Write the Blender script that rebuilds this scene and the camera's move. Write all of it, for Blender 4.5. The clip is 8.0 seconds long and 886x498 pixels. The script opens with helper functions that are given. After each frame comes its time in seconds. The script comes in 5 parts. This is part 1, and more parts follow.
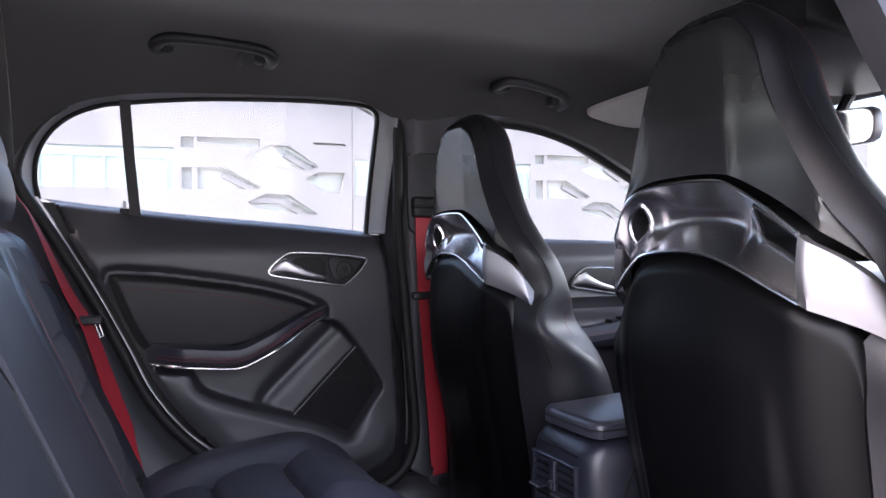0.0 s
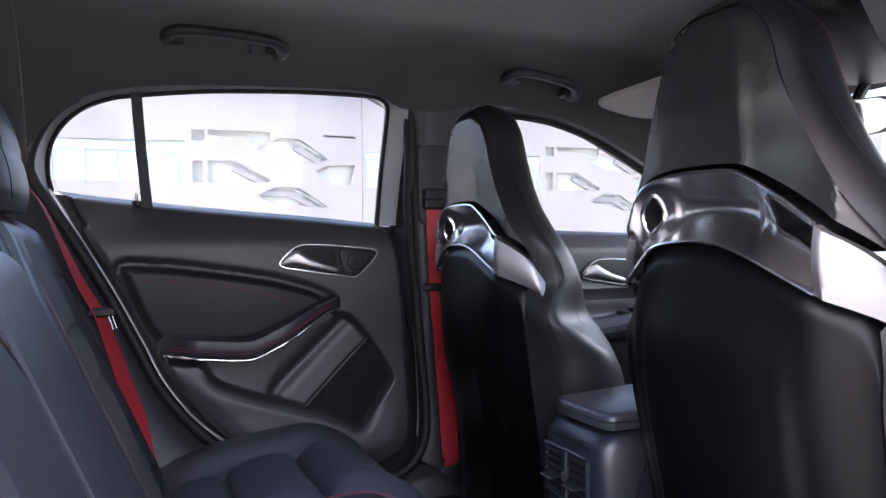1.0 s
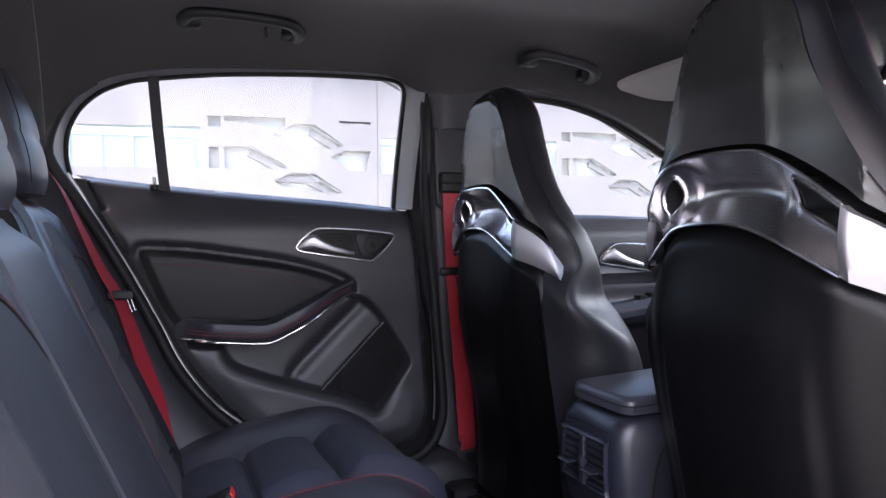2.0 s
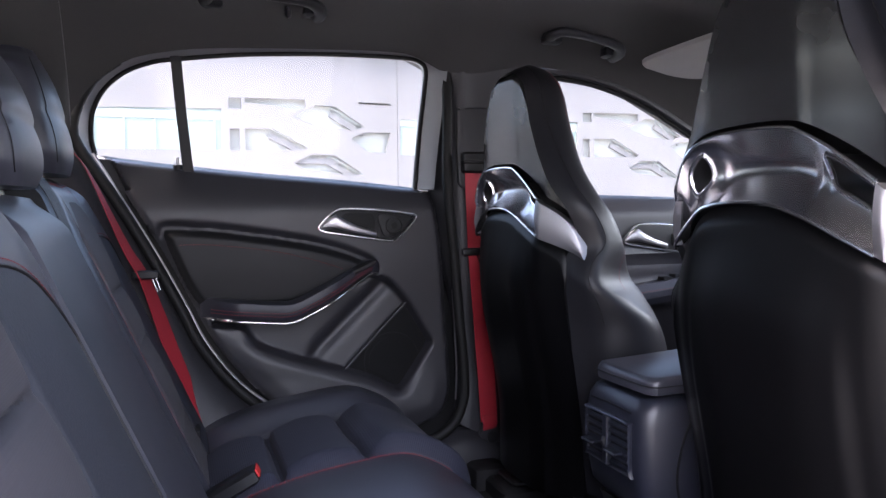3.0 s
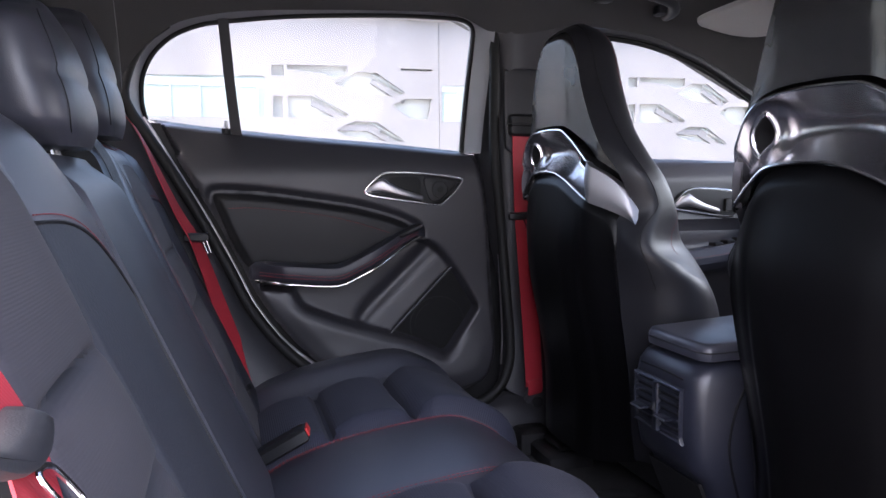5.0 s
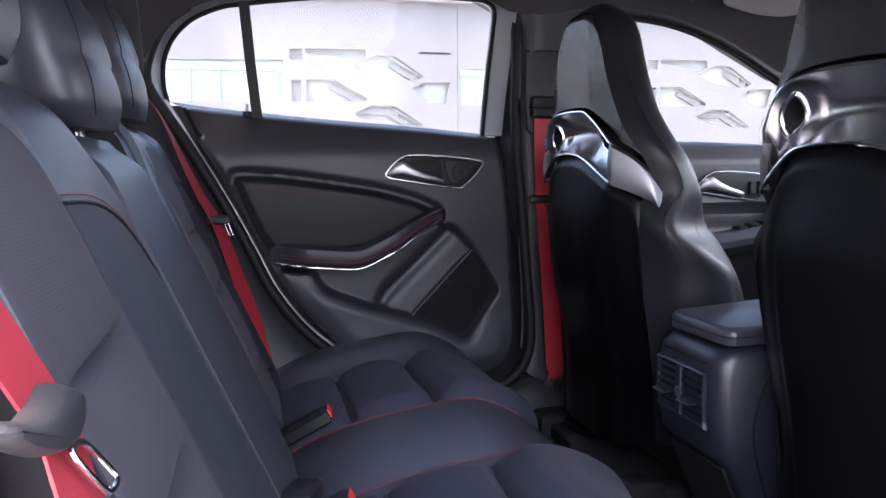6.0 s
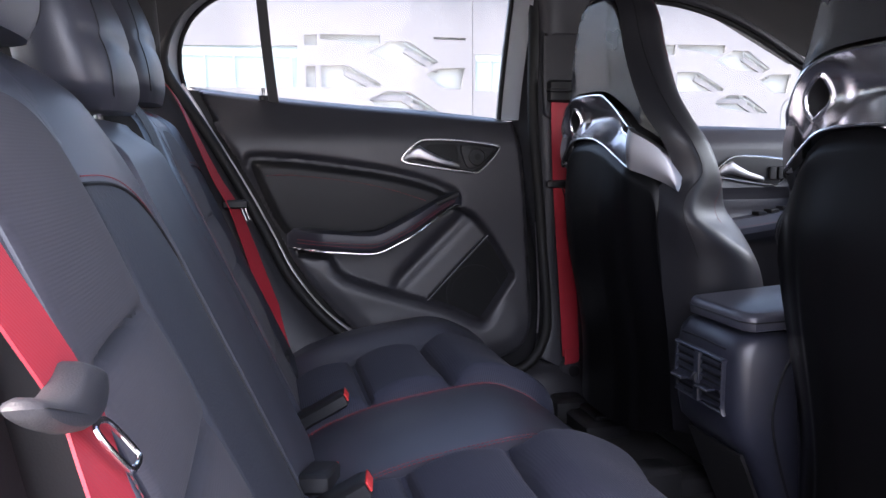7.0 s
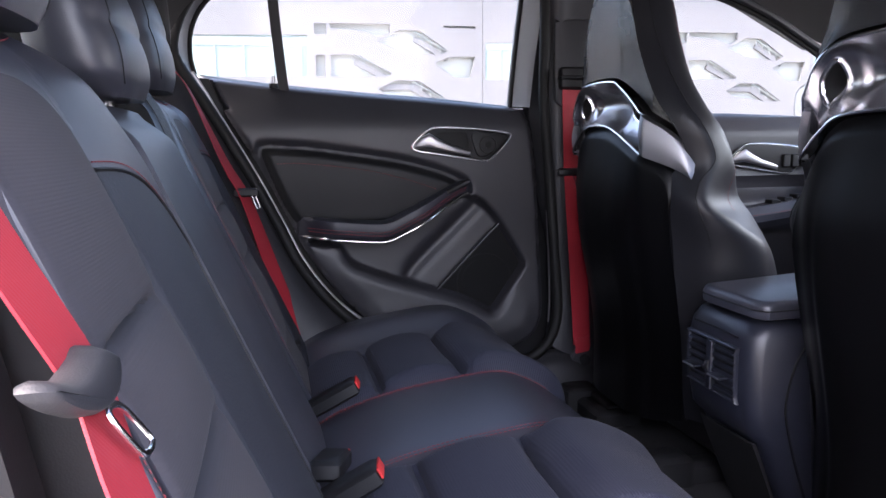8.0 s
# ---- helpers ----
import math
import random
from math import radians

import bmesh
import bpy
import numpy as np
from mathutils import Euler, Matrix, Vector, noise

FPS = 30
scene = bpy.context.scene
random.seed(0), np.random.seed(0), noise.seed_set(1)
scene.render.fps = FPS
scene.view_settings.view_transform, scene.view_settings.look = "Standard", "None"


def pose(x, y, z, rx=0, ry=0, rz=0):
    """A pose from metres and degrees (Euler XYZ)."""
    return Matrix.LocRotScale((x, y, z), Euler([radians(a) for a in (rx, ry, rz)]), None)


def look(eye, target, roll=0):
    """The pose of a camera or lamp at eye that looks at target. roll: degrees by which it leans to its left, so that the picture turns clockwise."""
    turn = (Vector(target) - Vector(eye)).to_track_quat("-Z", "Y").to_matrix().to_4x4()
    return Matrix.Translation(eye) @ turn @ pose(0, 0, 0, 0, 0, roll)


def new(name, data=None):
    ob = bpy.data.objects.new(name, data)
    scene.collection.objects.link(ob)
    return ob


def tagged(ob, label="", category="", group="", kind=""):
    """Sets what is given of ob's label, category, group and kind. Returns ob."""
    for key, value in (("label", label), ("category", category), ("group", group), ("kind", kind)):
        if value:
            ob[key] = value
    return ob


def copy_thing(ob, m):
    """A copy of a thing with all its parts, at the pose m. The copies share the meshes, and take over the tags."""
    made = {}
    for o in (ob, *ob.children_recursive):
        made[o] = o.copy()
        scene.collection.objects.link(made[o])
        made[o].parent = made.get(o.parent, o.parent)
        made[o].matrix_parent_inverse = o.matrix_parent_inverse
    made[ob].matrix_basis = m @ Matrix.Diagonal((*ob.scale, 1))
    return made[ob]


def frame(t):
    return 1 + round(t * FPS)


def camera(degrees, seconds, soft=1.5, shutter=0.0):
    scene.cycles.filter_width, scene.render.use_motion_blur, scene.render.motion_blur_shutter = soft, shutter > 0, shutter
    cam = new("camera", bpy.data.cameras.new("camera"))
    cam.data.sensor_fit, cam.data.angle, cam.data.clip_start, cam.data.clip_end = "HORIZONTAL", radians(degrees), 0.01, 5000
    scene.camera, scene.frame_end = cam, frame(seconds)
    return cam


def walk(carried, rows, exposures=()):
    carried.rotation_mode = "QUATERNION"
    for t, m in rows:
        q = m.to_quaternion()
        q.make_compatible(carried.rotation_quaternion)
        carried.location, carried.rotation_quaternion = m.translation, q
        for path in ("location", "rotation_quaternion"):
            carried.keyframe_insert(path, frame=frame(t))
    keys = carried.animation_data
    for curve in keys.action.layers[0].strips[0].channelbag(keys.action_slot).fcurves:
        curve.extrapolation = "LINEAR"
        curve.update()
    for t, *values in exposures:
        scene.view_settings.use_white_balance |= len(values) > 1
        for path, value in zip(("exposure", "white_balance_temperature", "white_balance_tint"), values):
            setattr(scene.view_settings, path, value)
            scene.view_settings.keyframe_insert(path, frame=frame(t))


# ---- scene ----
cam = camera(62.0, 8.0)
PATH = [
    (0, (0.042, -0.096, 0.993), (0.827, 1.743, 1.005), -0.4),
    (0.5, (0.042, -0.095, 0.992), (0.818, 1.748, 0.998), -0.4),
    (1, (0.041, -0.093, 0.991), (0.801, 1.757, 0.983), -0.5),
    (1.5, (0.041, -0.089, 0.988), (0.784, 1.768, 0.964), -0.5),
    (3, (0.037, -0.079, 0.983), (0.707, 1.804, 0.888), -0.5),
    (3.5, (0.036, -0.075, 0.98), (0.68, 1.815, 0.864), -0.6),
    (4, (0.033, -0.072, 0.979), (0.648, 1.826, 0.841), -0.6),
    (4.5, (0.031, -0.069, 0.977), (0.619, 1.836, 0.817), -0.5),
    (6, (0.024, -0.06, 0.972), (0.537, 1.86, 0.748), -0.5),
    (6.5, (0.023, -0.058, 0.97), (0.516, 1.865, 0.728), -0.5),
    (7, (0.021, -0.055, 0.968), (0.495, 1.87, 0.708), -0.5),
    (7.5, (0.02, -0.054, 0.967), (0.48, 1.873, 0.69), -0.5),
    (8, (0.02, -0.051, 0.965), (0.467, 1.876, 0.677), -0.6),
]
walk(cam, [(t, look(eye, target, roll)) for t, eye, target, roll in PATH], exposures=[(0.0, 3.07, 6450, 21), (8.0, 3.07, 6450, 21)])

# ---- world and light ----
SUN_ELEVATION, SUN_ROTATION = radians(58), radians(250)
world = bpy.data.worlds.new("sky")
scene.world = world
world.use_nodes = True
wn = world.node_tree.nodes
sky = wn.new("ShaderNodeTexSky")
sky.sky_type, sky.sun_disc = "NISHITA", False
sky.sun_elevation, sky.sun_rotation = SUN_ELEVATION, SUN_ROTATION
sky.air_density, sky.dust_density = 1.0, 4.0
world.node_tree.links.new(sky.outputs[0], wn["Background"].inputs[0])
wn["Background"].inputs[1].default_value = 0.15
sun_data = bpy.data.lights.new("sun", "SUN")
sun_data.energy, sun_data.angle, sun_data.color = 1.4, radians(25), (1.0, 0.96, 0.9)
sun = new("sun", sun_data)
sun.matrix_world = look((-6, -2, 11), (0, 0, 0))

# added area lamp outside the open near door, stands in for more skylight
door_light = bpy.data.lights.new("door_fill_light", "AREA")
door_light.shape, door_light.size, door_light.size_y, door_light.energy, door_light.color = "RECTANGLE", 1.9, 1.0, 6.2, (0.95, 0.97, 1.0)
new("door_fill_light", door_light).matrix_world = look((0.35, -1.35, 1.75), (0.40, 1.2, 0.85))

# added area lamp before the windscreen, brightens the bench in place of sky
screen_light = bpy.data.lights.new("windscreen_fill_light", "AREA")
screen_light.shape, screen_light.size, screen_light.size_y, screen_light.energy, screen_light.color = "RECTANGLE", 1.2, 0.5, 3.0, (0.97, 0.98, 1.0)
new("windscreen_fill_light", screen_light).matrix_world = look((1.98, 0.95, 1.33), (-0.1, 0.95, 0.90))


# ---- materials ----
def material(name, base, rough=0.5, metal=0.0, grain=0.0, grain_scale=400.0, vary=0.12, blotch=6.0,
             coat=0.0, rough_vary=0.08, sheen=0.0, spec=0.5):
    m = bpy.data.materials.new(name)
    m.use_nodes = True
    n, l = m.node_tree.nodes, m.node_tree.links
    b = n["Principled BSDF"]
    b.inputs["Metallic"].default_value = metal
    b.inputs["Specular IOR Level"].default_value = spec
    b.inputs["Coat Weight"].default_value = coat
    b.inputs["Sheen Weight"].default_value = sheen
    co = n.new("ShaderNodeTexCoord")
    big = n.new("ShaderNodeTexNoise")
    big.inputs["Scale"].default_value, big.inputs["Detail"].default_value = blotch, 5
    l.new(co.outputs["Object"], big.inputs["Vector"])
    ramp = n.new("ShaderNodeMapRange")
    ramp.inputs[3].default_value, ramp.inputs[4].default_value = 1 - vary, 1 + vary
    l.new(big.outputs[0], ramp.inputs[0])
    mul = n.new("ShaderNodeVectorMath")
    mul.operation = "SCALE"
    mul.inputs[0].default_value = base
    l.new(ramp.outputs[0], mul.inputs["Scale"])
    l.new(mul.outputs[0], b.inputs["Base Color"])
    rr = n.new("ShaderNodeMapRange")
    rr.inputs[3].default_value, rr.inputs[4].default_value = max(0.02, rough - rough_vary), min(1, rough + rough_vary)
    l.new(big.outputs[0], rr.inputs[0])
    l.new(rr.outputs[0], b.inputs["Roughness"])
    if grain:
        fine = n.new("ShaderNodeTexVoronoi")
        fine.inputs["Scale"].default_value = grain_scale
        l.new(co.outputs["Object"], fine.inputs["Vector"])
        bump = n.new("ShaderNodeBump")
        bump.inputs["Strength"].default_value, bump.inputs["Distance"].default_value = grain, 0.0006
        l.new(fine.outputs["Distance"], bump.inputs["Height"])
        l.new(bump.outputs[0], b.inputs["Normal"])
    return m


def ribbed(name, base, axis, pitch, rough=0.75, depth=0.5, second=(1.0, 1.0, 1.0)):
    """A woven cloth with fine ribs along one axis."""
    m = material(name, base, rough, vary=0.1, sheen=0.02)
    n, l = m.node_tree.nodes, m.node_tree.links
    b = n["Principled BSDF"]
    co = n.new("ShaderNodeTexCoord")
    wave = n.new("ShaderNodeTexWave")
    wave.bands_direction = axis
    wave.inputs["Scale"].default_value = 1 / pitch * 0.314
    wave.inputs["Distortion"].default_value = 0.6
    wave.inputs["Detail"].default_value = 2
    wave.inputs["Detail Scale"].default_value = 8
    l.new(co.outputs["Object"], wave.inputs["Vector"])
    bump = n.new("ShaderNodeBump")
    bump.inputs["Strength"].default_value, bump.inputs["Distance"].default_value = depth, 0.0008
    l.new(wave.outputs["Fac"], bump.inputs["Height"])
    l.new(bump.outputs[0], b.inputs["Normal"])
    return m


SOFT = material("soft_touch_plastic", (0.022, 0.0215, 0.0255), 0.44, grain=0.25, grain_scale=900)
HARD = material("hard_black_plastic", (0.010, 0.010, 0.011), 0.5, grain=0.08, grain_scale=800, spec=0.3)
TRIM = material("pillar_trim_plastic", (0.021, 0.021, 0.024), 0.5, grain=0.2, grain_scale=900)
LEATHER = material("navy_black_leather", (0.036, 0.0375, 0.049), 0.39, grain=0.13, grain_scale=650, vary=0.15, spec=0.6)
ARMREST = material("blue_black_armrest_leather", (0.020, 0.021, 0.029), 0.5, grain=0.14, grain_scale=650, spec=0.4)
SPORT = material("black_sport_leather", (0.010, 0.010, 0.0125), 0.42, grain=0.14, grain_scale=650, vary=0.12, spec=0.34)
INSERT = material("black_door_leather", (0.008, 0.008, 0.009), 0.5, grain=0.15, grain_scale=600, spec=0.28)
GRILLE = material("black_speaker_cloth", (0.004, 0.004, 0.0045), 0.7, grain=0.5, grain_scale=700, spec=0.2)
SHELL = material("satin_black_shell", (0.002, 0.002, 0.0024), 0.36, grain=0.08, grain_scale=1200, vary=0.06, spec=0.17)
SHELL_UP = material("satin_back_panel", (0.011, 0.011, 0.012), 0.27, grain=0.04, grain_scale=1200, vary=0.06, spec=0.75)
HEADLINER = material("headliner_cloth", (0.032, 0.031, 0.030), 0.95, grain=0.4, grain_scale=700, sheen=0.2)
CARPET = material("black_carpet", (0.010, 0.010, 0.011), 0.95, grain=0.8, grain_scale=350)
RUBBER = material("black_rubber", (0.007, 0.007, 0.007), 0.6, spec=0.25)
CHROME = material("polished_chrome", (0.90, 0.90, 0.92), 0.18, metal=1.0, vary=0.03, rough_vary=0.03)
PLATE = material("brushed_silver", (0.30, 0.295, 0.31), 0.44, metal=1.0, vary=0.05, rough_vary=0.06)
SATIN = material("satin_silver", (0.40, 0.39, 0.40), 0.40, metal=1.0, vary=0.04, rough_vary=0.05)
DARKCHROME = material("dark_chrome", (0.46, 0.455, 0.475), 0.26, metal=1.0, vary=0.05, rough_vary=0.05)
MIRROR = material("silvered_glass", (0.92, 0.92, 0.92), 0.03, metal=1.0, vary=0.0, rough_vary=0.0)
FRAME_METAL = material("painted_grey_metal", (0.24, 0.24, 0.255), 0.34, metal=0.5, vary=0.05)
VISOR = material("grey_visor_cloth", (0.42, 0.40, 0.38), 0.9, grain=0.3, grain_scale=600)
STITCH = material("red_thread", (0.20, 0.02, 0.025), 0.7)
CLOTH = ribbed("ribbed_seat_cloth_back", (0.031, 0.029, 0.035), "Z", 0.0022, depth=0.12)
PERF = material("perforated_leather", (0.022, 0.024, 0.032), 0.55, grain=0.35, grain_scale=300, vary=0.1)
CLOTH_SEAT = ribbed("ribbed_seat_cloth_cushion", (0.013, 0.015, 0.029), "X", 0.0036, depth=0.35)
BELT_RED = ribbed("red_webbing", (0.31, 0.014, 0.024), "DIAGONAL", 0.0014, 0.6, 0.12)
BELT_BLACK = ribbed("black_webbing", (0.02, 0.02, 0.022), "DIAGONAL", 0.0022, 0.55, 0.3)
BUCKLE_RED = material("red_button_plastic", (0.55, 0.03, 0.03), 0.4)
CONCRETE = material("white_concrete", (0.280, 0.267, 0.271), 0.85, grain=0.5, grain_scale=8, blotch=0.4)
CONCRETE_DIM = material("grey_concrete", (0.45, 0.44, 0.43), 0.9, grain=0.5, grain_scale=8, blotch=0.4)
# made paler than the front wall to lift the shade in its openings
RECESS = material("shade_lifted_recess", (0.56, 0.56, 0.53), 0.9, blotch=0.5)
FACADE_GLASS = material("facade_glass", (0.36, 0.44, 0.41), 0.35, blotch=0.3, vary=0.2)
STEEL = material("grey_steel", (0.42, 0.45, 0.44), 0.5, blotch=1)
GROUND = material("pale_paving", (0.33, 0.32, 0.31), 0.9, grain=0.5, grain_scale=20, blotch=0.6)
# the blue of the reflected sky is mixed into this base colour
CONSOLE = material("sky_tinted_console_plastic", (0.013, 0.0145, 0.023), 0.38, grain=0.12, grain_scale=900, spec=0.6)
PAINT = material("grey_car_paint", (0.20, 0.20, 0.21), 0.3, metal=0.5, coat=0.6)


def pane_material(name, tint):
    m = bpy.data.materials.new(name)
    m.use_nodes = True
    n, l = m.node_tree.nodes, m.node_tree.links
    out = n["Material Output"]
    n.remove(n["Principled BSDF"])
    see = n.new("ShaderNodeBsdfTransparent")
    see.inputs[0].default_value = (*tint, 1)
    gloss = n.new("ShaderNodeBsdfGlossy")
    gloss.inputs["Roughness"].default_value = 0.02
    face = n.new("ShaderNodeLayerWeight")
    power = n.new("ShaderNodeMath")
    power.operation, power.inputs[1].default_value = "POWER", 4.0
    l.new(face.outputs["Facing"], power.inputs[0])
    fres = n.new("ShaderNodeMapRange")
    fres.inputs[3].default_value, fres.inputs[4].default_value = 0.03, 0.6
    l.new(power.outputs[0], fres.inputs[0])
    mix = n.new("ShaderNodeMixShader")
    l.new(fres.outputs[0], mix.inputs[0])
    l.new(see.outputs[0], mix.inputs[1])
    l.new(gloss.outputs[0], mix.inputs[2])
    l.new(mix.outputs[0], out.inputs[0])
    return m


GLASS = pane_material("window_glass", (0.80, 0.83, 0.82))


# ---- mesh helpers ----
def thing(name, at, label, category, group="", kind=""):
    e = new(name)
    e.location = at
    e.empty_display_size = 0.05
    return tagged(e, label, category, group, kind)


def mesh(name, verts, faces, mat, parent=None, label="", smooth=True, kind="", category=""):
    me = bpy.data.meshes.new(name)
    me.from_pydata([tuple(v) for v in verts], [], faces)
    me.validate()
    bm = bmesh.new()
    bm.from_mesh(me)
    bmesh.ops.remove_doubles(bm, verts=bm.verts, dist=1e-6)
    bmesh.ops.recalc_face_normals(bm, faces=bm.faces)
    for f in bm.faces:
        f.smooth = smooth
    bm.to_mesh(me)
    bm.free()
    me.materials.append(mat)
    if smooth:
        me.set_sharp_from_angle(angle=radians(42))
    ob = new(name, me)
    if parent:
        ob.parent = parent
        if parent.type == "EMPTY":
            ob.matrix_parent_inverse = Matrix.Translation(-parent.location)
    return tagged(ob, label, category, "", kind)


def spline(pts, n, closed=False):
    """n points, evenly spaced, on a smooth curve through pts."""
    p = [np.array(q, float) for q in pts]
    k = len(p)
    dense = []
    for i in range(k if closed else k - 1):
        a = p[(i - 1) % k] if closed or i > 0 else 2 * p[0] - p[1]
        b, c = p[i], p[(i + 1) % k]
        d = p[(i + 2) % k] if closed or i + 2 < k else 2 * p[-1] - p[-2]
        for j in range(16):
            t = j / 16
            dense.append(0.5 * (2 * b + (c - a) * t + (2 * a - 5 * b + 4 * c - d) * t * t + (3 * b - a - 3 * c + d) * t ** 3))
    dense.append(p[0] if closed else p[-1])
    dense = np.array(dense)
    step = np.r_[0, np.cumsum(np.linalg.norm(np.diff(dense, axis=0), axis=1))]
    want = np.linspace(0, step[-1], n + 1 if closed else n)
    res = np.stack([np.interp(want, step, dense[:, i]) for i in range(dense.shape[1])], 1)
    return res[:-1] if closed else res


def grid_faces(rows, cols, wrap=False, keep=None):
    f = []
    for i in range(rows - 1):
        for j in range(cols if wrap else cols - 1):
            if keep is None or keep(i, j):
                k = (j + 1) % cols
                f.append((i * cols + j, i * cols + k, (i + 1) * cols + k, (i + 1) * cols + j))
    return f


def loft(rings, caps=True):
    """Closed rings, one after another, as verts and faces."""
    n = len(rings[0])
    v = [tuple(p) for r in rings for p in r]
    f = grid_faces(len(rings), n, True)
    if caps:
        f += [tuple(range(n))[::-1], tuple(range((len(rings) - 1) * n, len(rings) * n))]
    return v, f


def sweep(path, profile, up=(0, 0, 1), closed=False, scale=None):
    """A profile of (side, up) offsets swept along a path."""
    path = [Vector(p) for p in path]
    rings, n = [], len(path)
    for i, p in enumerate(path):
        a = path[(i - 1) % n] if closed or i else path[0]
        b = path[(i + 1) % n] if closed or i + 1 < n else path[-1]
        tan = (b - a).normalized()
        side = tan.cross(Vector(up(i / max(1, n - 1)) if callable(up) else up))
        side = side.normalized() if side.length > 1e-6 else Vector((1, 0, 0))
        upv = side.cross(tan)
        k = scale(i / max(1, n - 1)) if scale else 1
        rings.append([p + side * (s * k) + upv * (u * k) for s, u in profile])
    if closed:
        rings.append(rings[0])
        v, f = loft(rings, False)
        return v, f
    return loft(rings)


def disc(r, n=8, sx=1.0):
    return [(r * sx * math.cos(2 * math.pi * i / n), r * math.sin(2 * math.pi * i / n)) for i in range(n)]


def rect(w, h, b=0.0):
    if not b:
        return [(-w / 2, -h / 2), (w / 2, -h / 2), (w / 2, h / 2), (-w / 2, h / 2)]
    w, h = w / 2, h / 2
    return [(-w + b, -h), (w - b, -h), (w, -h + b), (w, h - b), (w - b, h), (-w + b, h), (-w, h - b), (-w, -h + b)]


def box(x0, x1, y0, y1, z0, z1, b=0.004):
    """A box with rounded upright edges and chamfered ends."""
    def ring(z, i):
        c = max(b, 0.0005)
        xa, xb, ya, yb = x0 + i, x1 - i, y0 + i, y1 - i
        return [(xa + c, ya, z), (xb - c, ya, z), (xb - c * 0.3, ya + c * 0.3, z), (xb, ya + c, z), (xb, yb - c, z),
                (xb - c * 0.3, yb - c * 0.3, z), (xb - c, yb, z), (xa + c, yb, z), (xa + c * 0.3, yb - c * 0.3, z),
                (xa, yb - c, z), (xa, ya + c, z), (xa + c * 0.3, ya + c * 0.3, z)]
    return loft([ring(z0, b * 0.7), ring(z0 + b * 0.7, 0), ring(z1 - b * 0.7, 0), ring(z1, b * 0.7)])


def add(*parts):
    V, F = [], []
    for v, f in parts:
        k = len(V)
        V += list(v)
        F += [tuple(i + k for i in q) for q in f]
    return V, F


def ruled(lower, upper, rows, place):
    """Between two curves of equal count; place(a, b, t) gives the point."""
    v = []
    for i in range(rows):
        t = i / (rows - 1)
        for p, q in zip(lower, upper):
            v.append(place(p, q, t))
    return v, grid_faces(rows, len(lower))


def smooth(a, b, x):
    t = min(1.0, max(0.0, (x - a) / (b - a)))
    return t * t * (3 - 2 * t)


def groove(x, at, width):
    return math.exp(-((x - at) / width) ** 2)


def inset(poly, d):
    """A closed 2D outline moved inwards by d."""
    p = np.array(poly)
    area = 0.5 * np.sum(p[:, 0] * np.roll(p[:, 1], -1) - np.roll(p[:, 0], -1) * p[:, 1])
    tan = np.roll(p, -1, 0) - np.roll(p, 1, 0)
    tan /= np.maximum(1e-9, np.linalg.norm(tan, axis=1))[:, None]
    nor = np.stack([-tan[:, 1], tan[:, 0]], 1) * (1 if area > 0 else -1)
    return p + nor * d


def pad(outline, y_of, proud, edge, back=0.006):
    """A padded panel on a door: an outline in x, z raised towards the cabin by proud with a round edge."""
    rings = [[(x, y_of(x, z) + back, z) for x, z in outline]]
    for k in range(6):
        a = k / 5 * math.pi / 2
        o = inset(outline, edge * (1 - math.cos(a)) if k else 0)
        rings.append([(x, y_of(x, z) - proud * math.sin(a), z) for x, z in o])
    o = inset(outline, edge)
    v, f = loft(rings, False)
    n = len(outline)
    f.append(tuple(range(6 * n, 7 * n)))
    return v, f


def solid_sheet(v, f, shift):
    """A sheet given thickness by a copy that is moved by shift, with closed rims."""
    n = len(v)
    v2 = [tuple(np.array(p) + np.array(shift)) for p in v]
    seen = {}
    for q in f:
        for a, b in zip(q, q[1:] + q[:1]):
            seen[(a, b)] = 1
    F = list(f) + [tuple(i + n for i in q[::-1]) for q in f]
    for a, b in seen:
        if (b, a) not in seen:
            F.append((b, a, a + n, b + n))
    return list(v) + v2, F


YC = 0.95        # centreline of the car


def mirror(v):
    return [(x, 2 * YC - y, z) for x, y, z in v]


def dashes(path, length=0.0040, gap=0.0026, r=0.00055, up=(0, 0, 1)):
    """Thread stitches along a path."""
    path = np.array(path, float)
    step = np.r_[0, np.cumsum(np.linalg.norm(np.diff(path, axis=0), axis=1))]
    out, s = [], 0.0
    while s + length < step[-1]:
        q = [[np.interp(s + d, step, path[:, i]) for i in range(3)] for d in (0, length / 2, length)]
        out.append(sweep(q, disc(r, 5), up))
        s += length + gap
    return add(*out)


# ---- structure: ground, cabin shell ----
gv = [(-400, -300, 0), (400, -300, 0), (400, 400, 0), (-400, 400, 0)]
mesh("ground", gv, [(0, 1, 2, 3)], GROUND, kind="structure", label="pale concrete paving round the car", category="ground")

fl = box(-0.75, 2.2, 0.30, 1.60, 0.24, 0.33, 0.01)
mesh("floor", *fl, CARPET, kind="structure", label="black carpeted car floor", category="floor")

